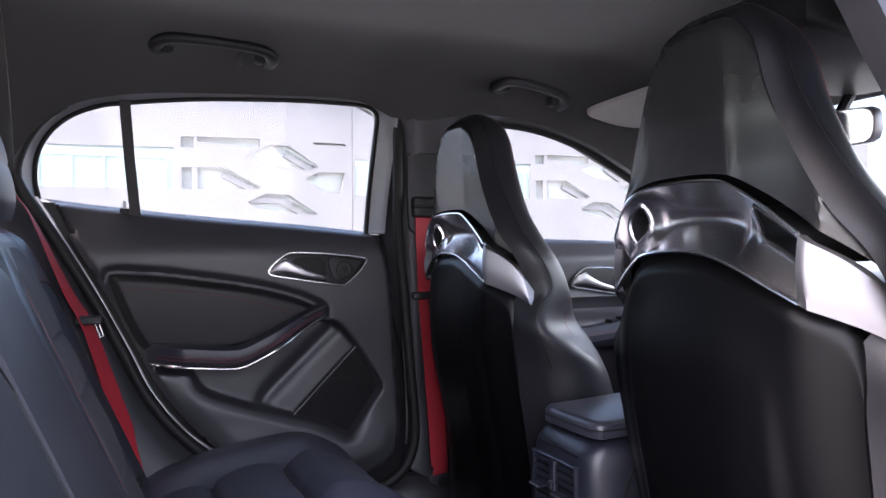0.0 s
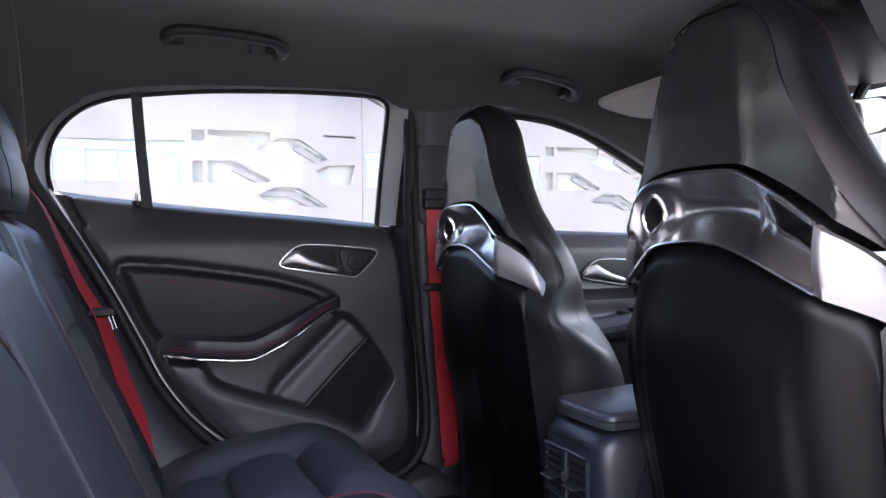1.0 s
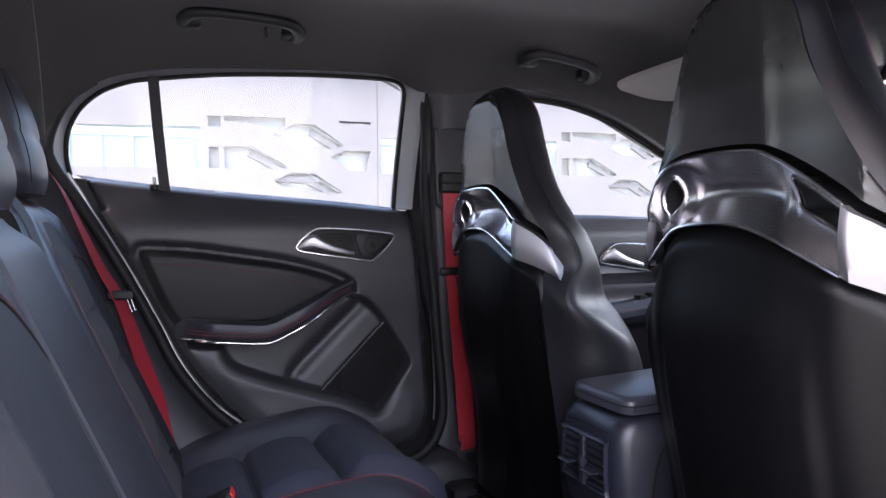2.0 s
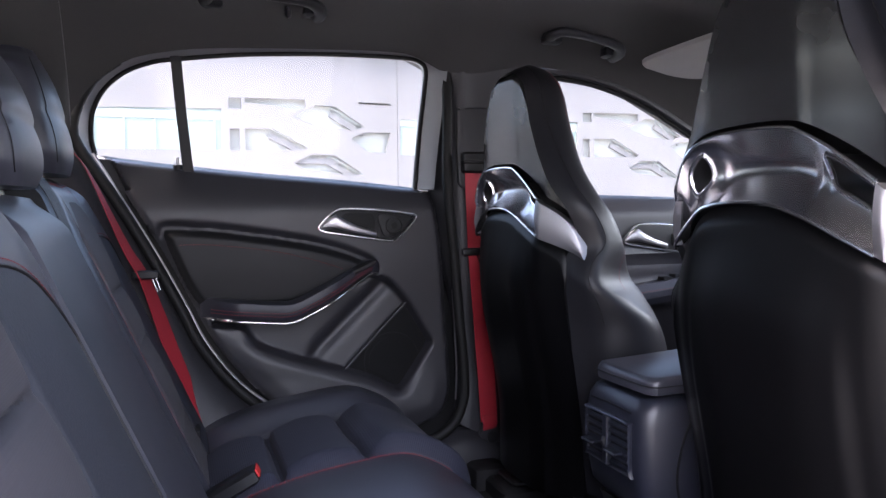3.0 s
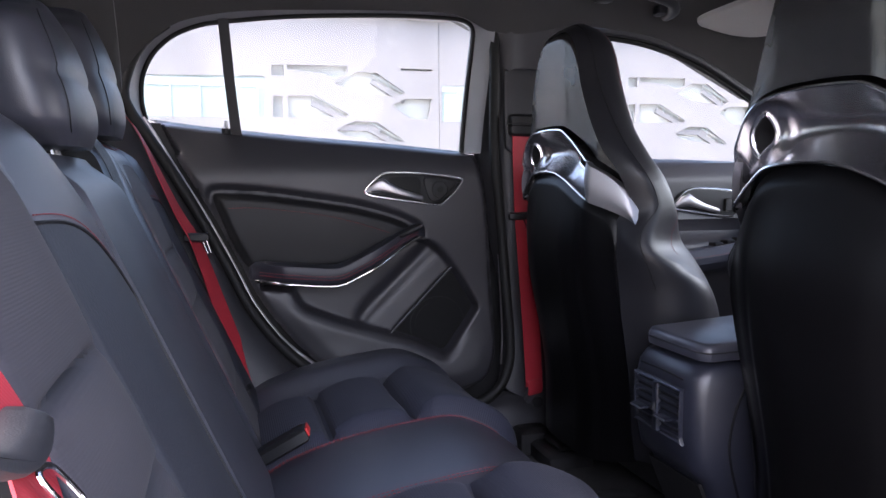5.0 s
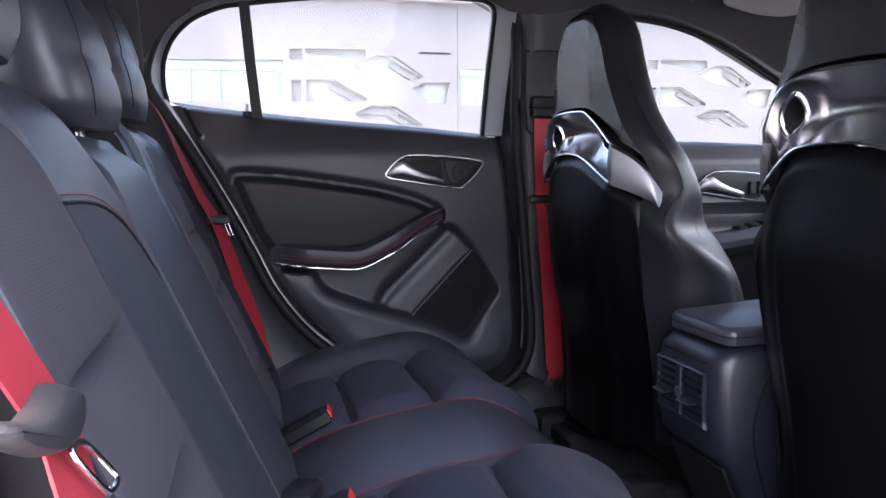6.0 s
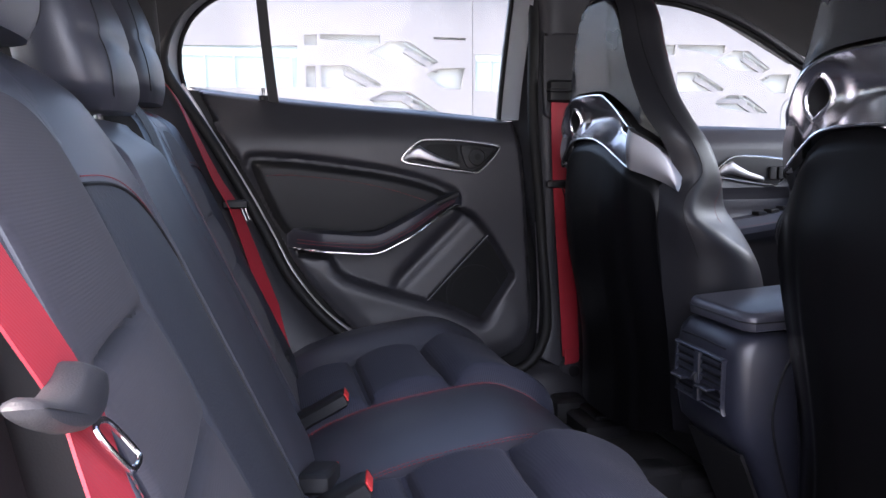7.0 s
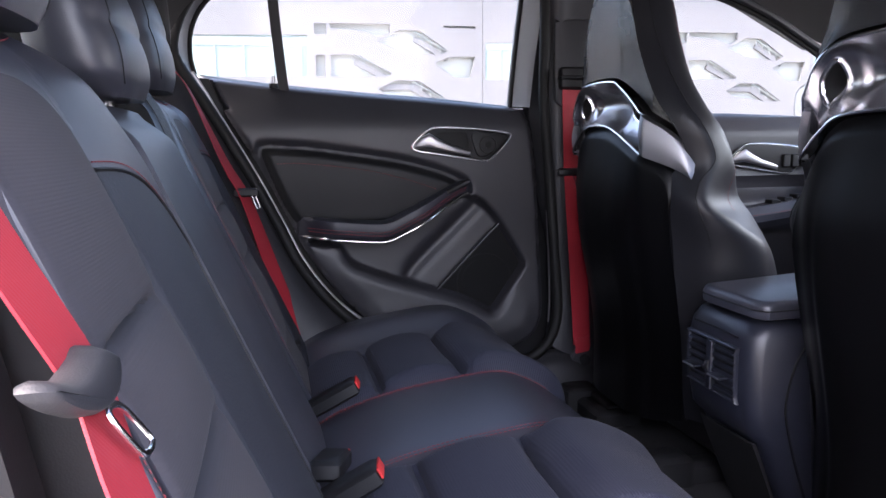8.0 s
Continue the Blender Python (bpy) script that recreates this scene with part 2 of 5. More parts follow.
# upper edge of the door openings, front to back: x, y, z
EDGE = [(-0.62, 1.50, 0.98), (-0.40, 1.515, 1.02), (-0.22, 1.53, 1.06), (-0.165, 1.54, 1.15), (-0.160, 1.545, 1.19), (-0.118, 1.55, 1.250), (-0.062, 1.55, 1.295),
        (0.0, 1.55, 1.316), (0.10, 1.55, 1.332), (0.30, 1.55, 1.344), (0.50, 1.55, 1.350), (0.565, 1.548, 1.338), (0.615, 1.546, 1.314), (0.70, 1.545, 1.312), (0.78, 1.545, 1.328),
        (0.865, 1.545, 1.336), (1.0, 1.545, 1.323), (1.144, 1.545, 1.285), (1.272, 1.545, 1.226), (1.45, 1.53, 1.13), (1.62, 1.52, 1.03)]
edge = spline(EDGE, 90)


def roof_mid(x):
    if x > 1.0:
        return 1.455 - 0.28 * ((x - 1.0) / 0.62) ** 2
    if x < -0.2:
        return 1.455 - 0.10 * ((-0.2 - x) / 0.42) ** 2
    return 1.455


def roof_point(p, t):
    x, y, z = p
    m = roof_mid(min(x, 1.45))
    fx = x if x < 1.45 else 1.45 + (x - 1.45) * max(0.0, 1 - t * 6)
    yy = y + (YC - y) * t
    k = math.sin(min(1.0, t * 2.6) * math.pi / 2) ** 0.8
    zz = z + (m - z) * k
    return (fx, yy, zz)


rv = []
ROWS = 26
for i in range(ROWS):
    t = (i / (ROWS - 1)) ** 1.6
    for p in edge:
        rv.append(roof_point(p, t))
rf = grid_faces(ROWS, len(edge))
v2, f2 = solid_sheet(rv, rf, (0, 0, 0.03))
mesh("ceiling", *add((v2, f2), (mirror(v2), f2)), HEADLINER, kind="structure", label="dark grey cloth headliner of the cabin", category="ceiling")

for y0, y1, x0, nm in ((1.672, 1.70, -0.75, "far"), (0.20, 0.22, 0.70, "near")):
    o = [(x0, 0.22), (2.1, 0.22), (2.1, 0.98), (1.0, 1.015), (0.62, 1.04)] + ([(0.05, 1.09), (-0.12, 1.108), (-0.75, 1.13)] if nm == "far" else [(0.70, 1.03)])
    mesh("body_side", *solid_sheet([(x, y0, z) for x, z in o], [tuple(range(len(o)))], (0, y1 - y0, 0)), HARD, kind="structure", smooth=False,
         label="outer door skins and sills of the " + nm + " side", category="car body")
mesh("body_side", *box(-0.75, -0.14, 1.66, 1.70, 1.03, 1.20, 0.01), HARD, kind="structure", label="rear quarter panel of the car", category="car body")

for flip in (False, True):
    v, f = sweep([(p[0], p[1] + 0.085, p[2] + 0.045) for p in edge if -0.10 < p[0] < 1.40], rect(0.07, 0.06, 0.02))
    mesh("roof_rail", mirror(v) if flip else v, f, HARD, kind="structure", label="black roof rail above the door openings", category="car body")

# rear wall behind the bench and the outer roof
for nm, b in (("lower", box(-0.66, -0.57, 0.28, 1.62, 0.3, 1.03, 0.001)), ("upper", box(-0.66, -0.57, 0.28, 1.62, 1.36, 1.50, 0.001)),
              ("near", box(-0.66, -0.57, 0.28, 0.42, 1.03, 1.36, 0.001)), ("far", box(-0.66, -0.57, 1.48, 1.62, 1.03, 1.36, 0.001))):
    mesh("wall_rear", *b, HEADLINER, kind="structure", label="black " + nm + " tailgate trim round the rear window", category="wall")
hatch = mesh("window_rear", *box(-0.63, -0.624, 0.42, 1.48, 1.03, 1.36, 0.001), GLASS, kind="structure", smooth=False, label="clear tailgate window glass", category="window")
hatch.visible_shadow = False


# ---- front: dashboard, windscreen ----
dash = thing("dashboard", (1.5, YC, 0.33), "black moulded dashboard with round air vents", "dashboard", kind="structure")
prof = spline([(1.42, 0.45), (1.36, 0.62), (1.34, 0.80), (1.37, 0.90), (1.45, 0.95), (1.62, 0.965), (1.85, 0.96), (2.05, 0.93), (2.1, 0.45)], 40, True)
mesh("dash_body", *loft([[(x + 0.03 * abs(y - YC), y, z) for x, z in prof] for y in np.linspace(0.33, 1.57, 9)]), SOFT, dash)
for y in (0.50, 0.82, 0.95, 1.08, 1.42):
    ring = [(1.345, y + 0.045 * math.cos(a), 0.84 + 0.045 * math.sin(a)) for a in np.linspace(0, 2 * math.pi, 25)[:-1]]
    mesh("vent_ring", *sweep(ring, disc(0.006, 6), (1, 0, 0), True), CHROME, dash, "chrome ring of a round air vent")
    mesh("vent_core", *sweep([(1.342, y, 0.84), (1.375, y, 0.84)], disc(0.042, 20)), HARD, dash)
wheel = thing("steering_wheel", (1.22, 0.59, 0.86), "black leather steering wheel", "steering wheel")
wr = [(1.22 + 0.06 * math.sin(a), 0.59 + 0.18 * math.cos(a), 0.86 + 0.17 * math.sin(a)) for a in np.linspace(0, 2 * math.pi, 41)[:-1]]
mesh("rim", *sweep(wr, disc(0.015, 10), (1, 0, 0.3), True), LEATHER, wheel)
mesh("hub", *sweep([(1.225, 0.59, 0.86), (1.27, 0.59, 0.85)], disc(0.075, 20)), HARD, wheel)
mesh("column", *sweep([(1.27, 0.59, 0.85), (1.40, 0.59, 0.80)], disc(0.035, 14)), HARD, wheel)
for a in (-0.1, math.pi + 0.1, -math.pi / 2):
    mesh("spoke", *sweep([(1.235, 0.59 + 0.05 * math.cos(a), 0.86 + 0.05 * math.sin(a)),
                          (1.22, 0.59 + 0.175 * math.cos(a), 0.86 + 0.165 * math.sin(a))], rect(0.03, 0.014)), SATIN, wheel)
ws = [(1.44, 1.50, 1.318), (1.44, 0.40, 1.318), (2.05, 0.34, 0.94), (2.05, 1.56, 0.94)]
windscreen = mesh("window_front", *solid_sheet(ws, [(0, 1, 2, 3)], (0.004, 0, 0.004)), GLASS, kind="structure", smooth=False,
                  label="clear windscreen glass", category="windscreen")
windscreen.visible_shadow = False


def a_pillar(flip):
    path = spline([(0.98, 1.60, 1.43), (1.12, 1.59, 1.39), (1.272, 1.58, 1.315), (1.45, 1.57, 1.21), (1.62, 1.565, 1.115), (2.0, 1.57, 0.97)], 24)
    v, f = sweep(path, rect(0.06, 0.05, 0.016))
    mesh("a_pillar", mirror(v) if flip else v, f, TRIM, kind="structure", label="grey plastic trim of the windscreen pillar", category="pillar")


a_pillar(False), a_pillar(True)


def visor(y0, y1):
    t = thing("sun_visor", (1.2, (y0 + y1) / 2, 1.36), "light grey cloth sun visor folded up against the headliner", "sun visor", "sun visors")
    o = spline([(0, 0.012), (0.10, 0.0), (0.30, 0.0), (0.36, 0.02), (0.37, 0.10), (0.34, 0.165), (0.20, 0.175), (0.05, 0.165), (0.0, 0.12), (-0.01, 0.06)], 48, True)
    rings = []
    for k, d in ((0.0, 0.006), (0.004, 0.0), (0.014, 0.0), (0.018, 0.006)):
        q = inset(o, d)
        rings.append([(1.090 + 0.95 * b, y1 - a * (y1 - y0) / 0.36, 1.338 - 0.22 * b - k + 0.02) for a, b in q])
    mesh("board", *loft(rings), VISOR, t)
    mesh("pivot", *sweep([(1.28, y1 - 0.01, 1.34), (1.30, y1 + 0.015, 1.345)], disc(0.006, 8)), HARD, t)


visor(1.06, 1.46)
visor(0.38, 0.72)
over = thing("overhead_console", (1.25, 0.90, 1.37), "black overhead console between the sun visors", "console")
oc = spline([(1.10, 0.78), (1.08, 0.84), (1.08, 0.98), (1.10, 1.03), (1.30, 1.02), (1.42, 0.99), (1.42, 0.82), (1.30, 0.78)], 48, True)
mesh("cover", *loft([[(x, y, 1.405 - k - 0.18 * max(0.0, x - 1.08)) for x, y in inset(oc, d)] for k, d in ((-0.05, 0.0), (0.020, 0.0), (0.030, 0.006), (0.033, 0.016))]), HARD, over, "smooth black cover")


rm = thing("rear_view_mirror", (1.36, 1.008, 1.241), "rear-view mirror in a black housing below the windscreen edge", "mirror")
mo = spline([(-0.12, 0.0), (-0.115, 0.028), (-0.08, 0.036), (0.08, 0.036), (0.115, 0.028), (0.12, 0.0), (0.11, -0.03), (0.07, -0.036), (-0.07, -0.036), (-0.11, -0.03)], 40, True)
mp = Matrix.Translation((1.36, 1.008, 1.241)) @ Matrix.Rotation(radians(14), 4, "Z") @ Matrix.Rotation(radians(-6), 4, "Y")
mesh("housing", *loft([[tuple(mp @ Vector((x, a * k, b * k))) for a, b in mo] for x, k in ((-0.004, 0.97), (0, 1.0), (0.012, 1.04), (0.03, 0.92), (0.04, 0.5))]), SATIN, rm, "silver-grey mirror housing")
mesh("glass", *loft([[tuple(mp @ Vector((x, a * 0.94, b * 0.92))) for a, b in mo] for x in (-0.0065, -0.0035)]), MIRROR, rm, "silvered mirror glass")
mesh("stalk", *sweep([(1.385, 0.985, 1.256), (1.42, 0.97, 1.325)], disc(0.012, 8)), HARD, rm)


# ---- the far rear door ----
def door_y(x, z):
    """Inner face of the door trim."""
    y = 1.600 + 0.045 * smooth(0.98, 1.12, z) + 0.012 * smooth(0.9, 0.7, z) - 0.012 * smooth(0.62, 0.5, z)
    return y


REAR_EDGE = [(0.235, 0.545), (0.160, 0.625), (0.099, 0.709), (0.056, 0.795), (0.002, 0.904), (-0.071, 1.032), (-0.112, 1.105), (-0.125, 1.118)]
FRONT_EDGE = [(0.570, 0.468), (0.625, 0.492), (0.650, 0.54), (0.655, 0.60), (0.646, 0.731), (0.634, 0.88), (0.622, 0.98), (0.606, 1.035), (0.590, 1.049)]
door = thing("rear_door", (0.3, 1.62, 0.45), "closed rear car door with dark grey trim and chrome accents", "car door")
lo = spline([(0.235, 0.545), (0.33, 0.49), (0.43, 0.468), (0.50, 0.462), (0.570, 0.468)], 40)
body_outline = np.vstack([lo[:-1], spline(FRONT_EDGE, 50)[:-1], spline([(0.590, 1.049), (0.40, 1.068), (0.20, 1.084), (0.0, 1.103), (-0.125, 1.118)], 50)[:-1],
                          spline(REAR_EDGE[::-1], 60)[:-1]])


def inside(poly):
    px, pz = np.array(poly)[:, 0], np.array(poly)[:, 1]
    qx, qz = np.roll(px, -1), np.roll(pz, -1)

    def test(x, z):
        c = (pz > z) != (qz > z)
        with np.errstate(divide="ignore", invalid="ignore"):
            xi = px + (z - pz) / (qz - pz) * (qx - px)
        return int(np.sum(c & (x < xi))) % 2 == 1
    return test


def edge_distance(poly):
    a = np.array(poly, float)
    b = np.roll(a, -1, 0)
    ab = b - a
    L = np.maximum(1e-12, (ab ** 2).sum(1))

    def dist(x, z):
        p = np.array((x, z))
        t = np.clip(((p - a) * ab).sum(1) / L, 0, 1)
        return float(np.sqrt((((a + ab * t[:, None]) - p) ** 2).sum(1).min()))
    return dist


def signed(poly):
    i, d = inside(poly), edge_distance(poly)
    return lambda x, z: d(x, z) if i(x, z) else -d(x, z)


INSERT_LINE = spline([(-0.002, 0.950), (0.014, 0.960), (0.102, 0.955), (0.170, 0.946), (0.296, 0.926), (0.373, 0.907), (0.426, 0.888), (0.462, 0.866), (0.455, 0.845), (0.392, 0.815),
                      (0.30, 0.775), (0.11, 0.765), (0.078, 0.775), (0.043, 0.823), (0.004, 0.918)], 120, True)
POCKET_LINE = spline([(0.100, 0.737), (0.160, 0.729), (0.174, 0.711), (0.188, 0.692), (0.213, 0.677), (0.291, 0.646), (0.384, 0.617), (0.452, 0.595), (0.506, 0.567), (0.520, 0.562), (0.537, 0.567),
                      (0.579, 0.622), (0.606, 0.661), (0.609, 0.677), (0.593, 0.705), (0.550, 0.773), (0.515, 0.816), (0.485, 0.838), (0.44, 0.842), (0.36, 0.80), (0.27, 0.755), (0.16, 0.752), (0.105, 0.756)], 160, True)
s_body, s_ins, s_pock = signed(body_outline), signed(INSERT_LINE), signed(POCKET_LINE)


def ridge(x, z):
    """Two slanting folds that run through the pocket recess down from the armrest."""
    def along(a, b):
        ax, az = a
        bx_, bz = b
        L = math.hypot(bx_ - ax, bz - az)
        return ((x - ax) * (bz - az) - (z - az) * (bx_ - ax)) / L
    d1 = along((0.394, 0.616), (0.548, 0.772))     # lower fold, positive towards the speaker
    d2 = along((0.309, 0.643), (0.457, 0.785))
    return d1, d2


def door_height(x, z):
    """How far the trim stands towards the cabin."""
    h = 0.0
    s = s_ins(x, z)
    h -= 0.012 * math.exp(-(s / 0.0085) ** 2) + 0.006 * smooth(0.0, 0.012, s)
    p = s_pock(x, z)
    if p > -0.02:
        d1, d2 = ridge(x, z)
        deep = 0.026 * smooth(-0.003, 0.012, p)
        inner = smooth(0.0, 0.014, p)
        # the fold between the two lines stands proud and falls off towards the upper one
        crest = max(0.0, 1 + d1 / 0.075) ** 1.6 * smooth(0.003, -0.001, d1) if d1 < 0.003 else 0.0
        deep -= 0.005 * crest * inner
        deep += 0.012 * groove(d2, 0.0, 0.017) * inner * smooth(0.30, 0.34, x)
        deep += 0.006 * smooth(-0.002, 0.004, d1) * inner
        h -= deep
    # lower skirt of the panel bulges to the cabin
    h += 0.008 * smooth(0.70, 0.60, z - 0.28 * (0.35 - x)) * smooth(0.0, -0.02, p) * smooth(0.0, 0.05, s_body(x, z))
    return h


xs = np.arange(-0.128, 0.662, 0.0052)
zs = np.arange(0.458, 1.122, 0.0052)
idx, dv = {}, []
sb = {}
for i, x in enumerate(xs):
    for k, z in enumerate(zs):
        sb[i, k] = s_body(x, z)
for (i, k), d in sb.items():
    if d > -0.0052:
        x, z = xs[i], zs[k]
        if d < 0.0:
            # pull the rim onto the outline
            a = np.array(body_outline)
            j = int(np.argmin((a[:, 0] - x) ** 2 + (a[:, 1] - z) ** 2))
            x, z = a[j]
            d = 0.0
        roll = 0.012 * (1 - smooth(0.0, 0.014, d)) ** 2
        top = 0.05 * (1 - smooth(0.0, 0.02, d)) ** 2 if z > 1.04 else 0
        idx[i, k] = len(dv)
        dv.append((x, door_y(x, z) - door_height(x, z) + roll + top, z))
df = [(idx[i, k], idx[i + 1, k], idx[i + 1, k + 1], idx[i, k + 1]) for (i, k) in idx
      if (i + 1, k) in idx and (i + 1, k + 1) in idx and (i, k + 1) in idx]
mesh("door_trim", *solid_sheet(dv, df, (0, 0.07, 0)), SOFT, door, "soft dark grey door trim")


def over_door(pts, off):
    return [(x, door_y(x, z) - off, z) for x, z in pts]


# padded leather insert
def dome_panel(outline, step, place):
    """A panel inside an outline on an even grid; place(x, z, s) takes the distance from the rim."""
    o = np.array(outline)
    sg = signed(outline)
    at, v = {}, []
    gx = np.arange(o[:, 0].min() - step, o[:, 0].max() + step, step)
    gz = np.arange(o[:, 1].min() - step, o[:, 1].max() + step, step)
    for i, x in enumerate(gx):
        for k, z in enumerate(gz):
            d = sg(x, z)
            if d > -step * 0.9:
                if d < 0:
                    x1, z1 = o[int(np.argmin((o[:, 0] - x) ** 2 + (o[:, 1] - z) ** 2))]
                    d = 0.0
                else:
                    x1, z1 = x, z
                at[i, k] = len(v)
                v.append(place(x1, z1, d))
    f = [(at[i, k], at[i + 1, k], at[i + 1, k + 1], at[i, k + 1]) for i, k in at if (i + 1, k) in at and (i + 1, k + 1) in at and (i, k + 1) in at]
    return v, f


ins_v, ins_f = dome_panel(spline(inset(INSERT_LINE, 0.006), 300, True), 0.005, lambda x, z, d: (x, door_y(x, z) + 0.010 - 0.012 * smooth(0.0, 0.016, d), z))
mesh("insert_panel", *solid_sheet(ins_v, ins_f, (0, 0.008, 0)), INSERT, door, "black leather insert")
st = spline([(0.035, 0.921), (0.101, 0.920), (0.231, 0.903), (0.321, 0.881), (0.392, 0.857)], 60)
mesh("insert_stitching", *dashes(over_door(st, 0.0024), r=0.0007, up=(0, 1, 0)), STITCH, door, "red stitching")

# armrest
ARM = spline([(0.074, 0.778), (0.10, 0.779), (0.158, 0.775), (0.231, 0.768), (0.269, 0.769), (0.307, 0.785), (0.358, 0.811), (0.42, 0.846), (0.457, 0.860), (0.484, 0.850)], 70)
arm_rings = []
for i, (x, z) in enumerate(ARM):
    t = i / 69
    w = 0.075 * math.sin(math.pi * min(1, t * 5 + 0.03) / 2) * (1 - 0.60 * smooth(0.6, 1.0, t)) * (1 - 0.85 * smooth(0.93, 1.0, t))
    hgt = 0.026 * (1 - 0.30 * smooth(0.6, 1.0, t))
    yb = door_y(x, z) + 0.012
    ring = []
    for a, b in [(0, 0.6), (-0.45, 0.95), (-0.8, 0.92), (-0.97, 0.72), (-1, 0.4), (-0.99, 0.0), (-0.97, -0.4), (-0.9, -0.62), (-0.6, -0.7), (0, -0.7)]:
        ring.append((x, yb + a * w, z + b * hgt))
    arm_rings.append(ring)
mesh("armrest", *loft(arm_rings), ARMREST, door, "leather armrest")


def arm_front(t, dz, off):
    i = t * 69
    k = min(68, int(i))
    x, z = ARM[k] + (ARM[k + 1] - ARM[k]) * (i - k)
    w = 0.075 * math.sin(math.pi * min(1, t * 5 + 0.03) / 2) * (1 - 0.60 * smooth(0.6, 1.0, t)) * (1 - 0.85 * smooth(0.93, 1.0, t))
    return (x, door_y(x, z) + 0.012 - w - off, z + dz * (1 - 0.35 * smooth(0.6, 1.0, t)))


for dz in (0.001, -0.006):
    mesh("armrest_stitching", *dashes([arm_front(t, dz, 0.0003) for t in np.linspace(0.05, 0.93, 60)], r=0.0008, up=(0, 1, 0)), STITCH, door, "red stitching")
mesh("chrome_strip", *sweep([arm_front(t, -0.0195, 0.001) for t in np.linspace(0.03, 0.975, 70)], rect(0.0062, 0.005, 0.002), (0, 1, 0)), CHROME, door, "chrome strip")
# window switch
sw = [(0.405, 0.0), (0.455, 0.022)]
mesh("window_switch", *sweep([(x, door_y(x, 0.86) - 0.036, 0.853 + d) for x, d in sw], rect(0.022, 0.010, 0.003), (0, 0, 1)), HARD, door, "black window switch")

# handle and tweeter
BEZ = spline([(0.331, 0.955), (0.346, 0.976), (0.373, 0.995), (0.399, 1.000), (0.470, 0.997), (0.553, 0.987), (0.568, 0.979), (0.563, 0.966), (0.545, 0.945), (0.521, 0.924),
              (0.505, 0.918), (0.449, 0.925), (0.380, 0.936), (0.342, 0.943)], 90, True)
mesh("handle_bezel", *sweep(over_door(inset(BEZ, 0.003), 0.0025), rect(0.0055, 0.006, 0.0018), (0, 1, 0), True), CHROME, door, "chrome bezel round the door handle")
mesh("handle_cup", *pad(inset(BEZ, 0.004), lambda x, z: door_y(x, z) + 0.004, 0.005, 0.004), HARD, door, "black recessed cup")
cup = spline([(0.395, 0.985), (0.45, 0.987), (0.462, 0.982), (0.466, 0.955), (0.455, 0.945), (0.40, 0.952), (0.385, 0.965)], 40, True)
# thin black pad that draws the shade inside the handle cup
mesh("cup_shadow", *pad(cup, lambda x, z: door_y(x, z) + 0.0, 0.0016, 0.002), RUBBER, door)
lev = [((0.338, 0.953), 0.004, 0.006), ((0.352, 0.963), 0.010, 0.016), ((0.372, 0.968), 0.014, 0.020), ((0.392, 0.959), 0.016, 0.015), ((0.42, 0.949), 0.016, 0.0105), ((0.455, 0.940), 0.014, 0.009), ((0.467, 0.937), 0.010, 0.008)]
rings = []
for (x, z), o, hh in lev:
    y = door_y(x, z) - o
    rings.append([(x, y + 0.004 * math.sin(a) + 0.002, z + hh * 0.8 * math.cos(a)) for a in np.linspace(0, 2 * math.pi, 13)[:-1]])
mesh("handle_lever", *loft(rings), SATIN, door, "satin silver pull lever")
tw = spline([(0.475, 0.985), (0.53, 0.982), (0.553, 0.976), (0.545, 0.958), (0.515, 0.932), (0.490, 0.930), (0.478, 0.95)], 40, True)
tweeter = mesh("tweeter_panel", *pad(tw, lambda x, z: door_y(x, z) + 0.001, 0.005, 0.003), HARD, door, "black tweeter panel")
ring = [(0.511 + 0.019 * math.cos(a), door_y(0.5, 0.957) - 0.0045, 0.957 + 0.019 * math.sin(a)) for a in np.linspace(0, 2 * math.pi, 31)[:-1]]
mesh("tweeter_ring", *sweep(ring, disc(0.0015, 6), (0, 1, 0), True), RUBBER, tweeter)
mesh("tweeter_dome", *sweep([(0.511, door_y(0.5, 0.957) - 0.006, 0.957), (0.511, door_y(0.5, 0.957) + 0.002, 0.957)], disc(0.008, 14), (0, 0, 1)), RUBBER, tweeter)

# speaker grille
sp = spline([(0.402, 0.618), (0.452, 0.600), (0.506, 0.572), (0.520, 0.567), (0.535, 0.572), (0.575, 0.623), (0.602, 0.662), (0.604, 0.676), (0.590, 0.703), (0.549, 0.764), (0.47, 0.688)], 90, True)
mesh("speaker_panel", *pad(sp, lambda x, z: door_y(x, z) + 0.030, 0.004, 0.004), GRILLE, door, "black perforated speaker panel")
for rr, r2 in ((0.068, 0.0016), (0.056, 0.0009), (0.044, 0.0009), (0.032, 0.0009), (0.020, 0.0009)):
    ring = [(0.513 + rr * math.cos(a), door_y(0.5, 0.64) + 0.0262, 0.630 + rr * math.sin(a)) for a in np.linspace(0, 2 * math.pi, 49)[:-1]]
    ring = [p for p in ring if signed(sp)(p[0], p[2]) > 0.003]
    if len(ring) == 48:
        mesh("speaker_ring", *sweep(ring, disc(r2, 6), (0, 1, 0), True), RUBBER, door)
    else:
        k = max(range(len(ring)), key=lambda i: math.dist(ring[i], ring[i - 1]))
        mesh("speaker_ring", *sweep(ring[k:] + ring[:k], disc(r2, 6), (0, 1, 0)), RUBBER, door)
fold = [(0.394 + (0.548 - 0.394) * k / 20, 0.616 + (0.772 - 0.616) * k / 20) for k in range(21)]
mesh("fold_edge", *sweep([(x, door_y(x, z) + 0.0155, z) for x, z in fold], disc(0.0028, 8), (0, 1, 0)), SOFT, door, "rounded edge of the pocket fold")

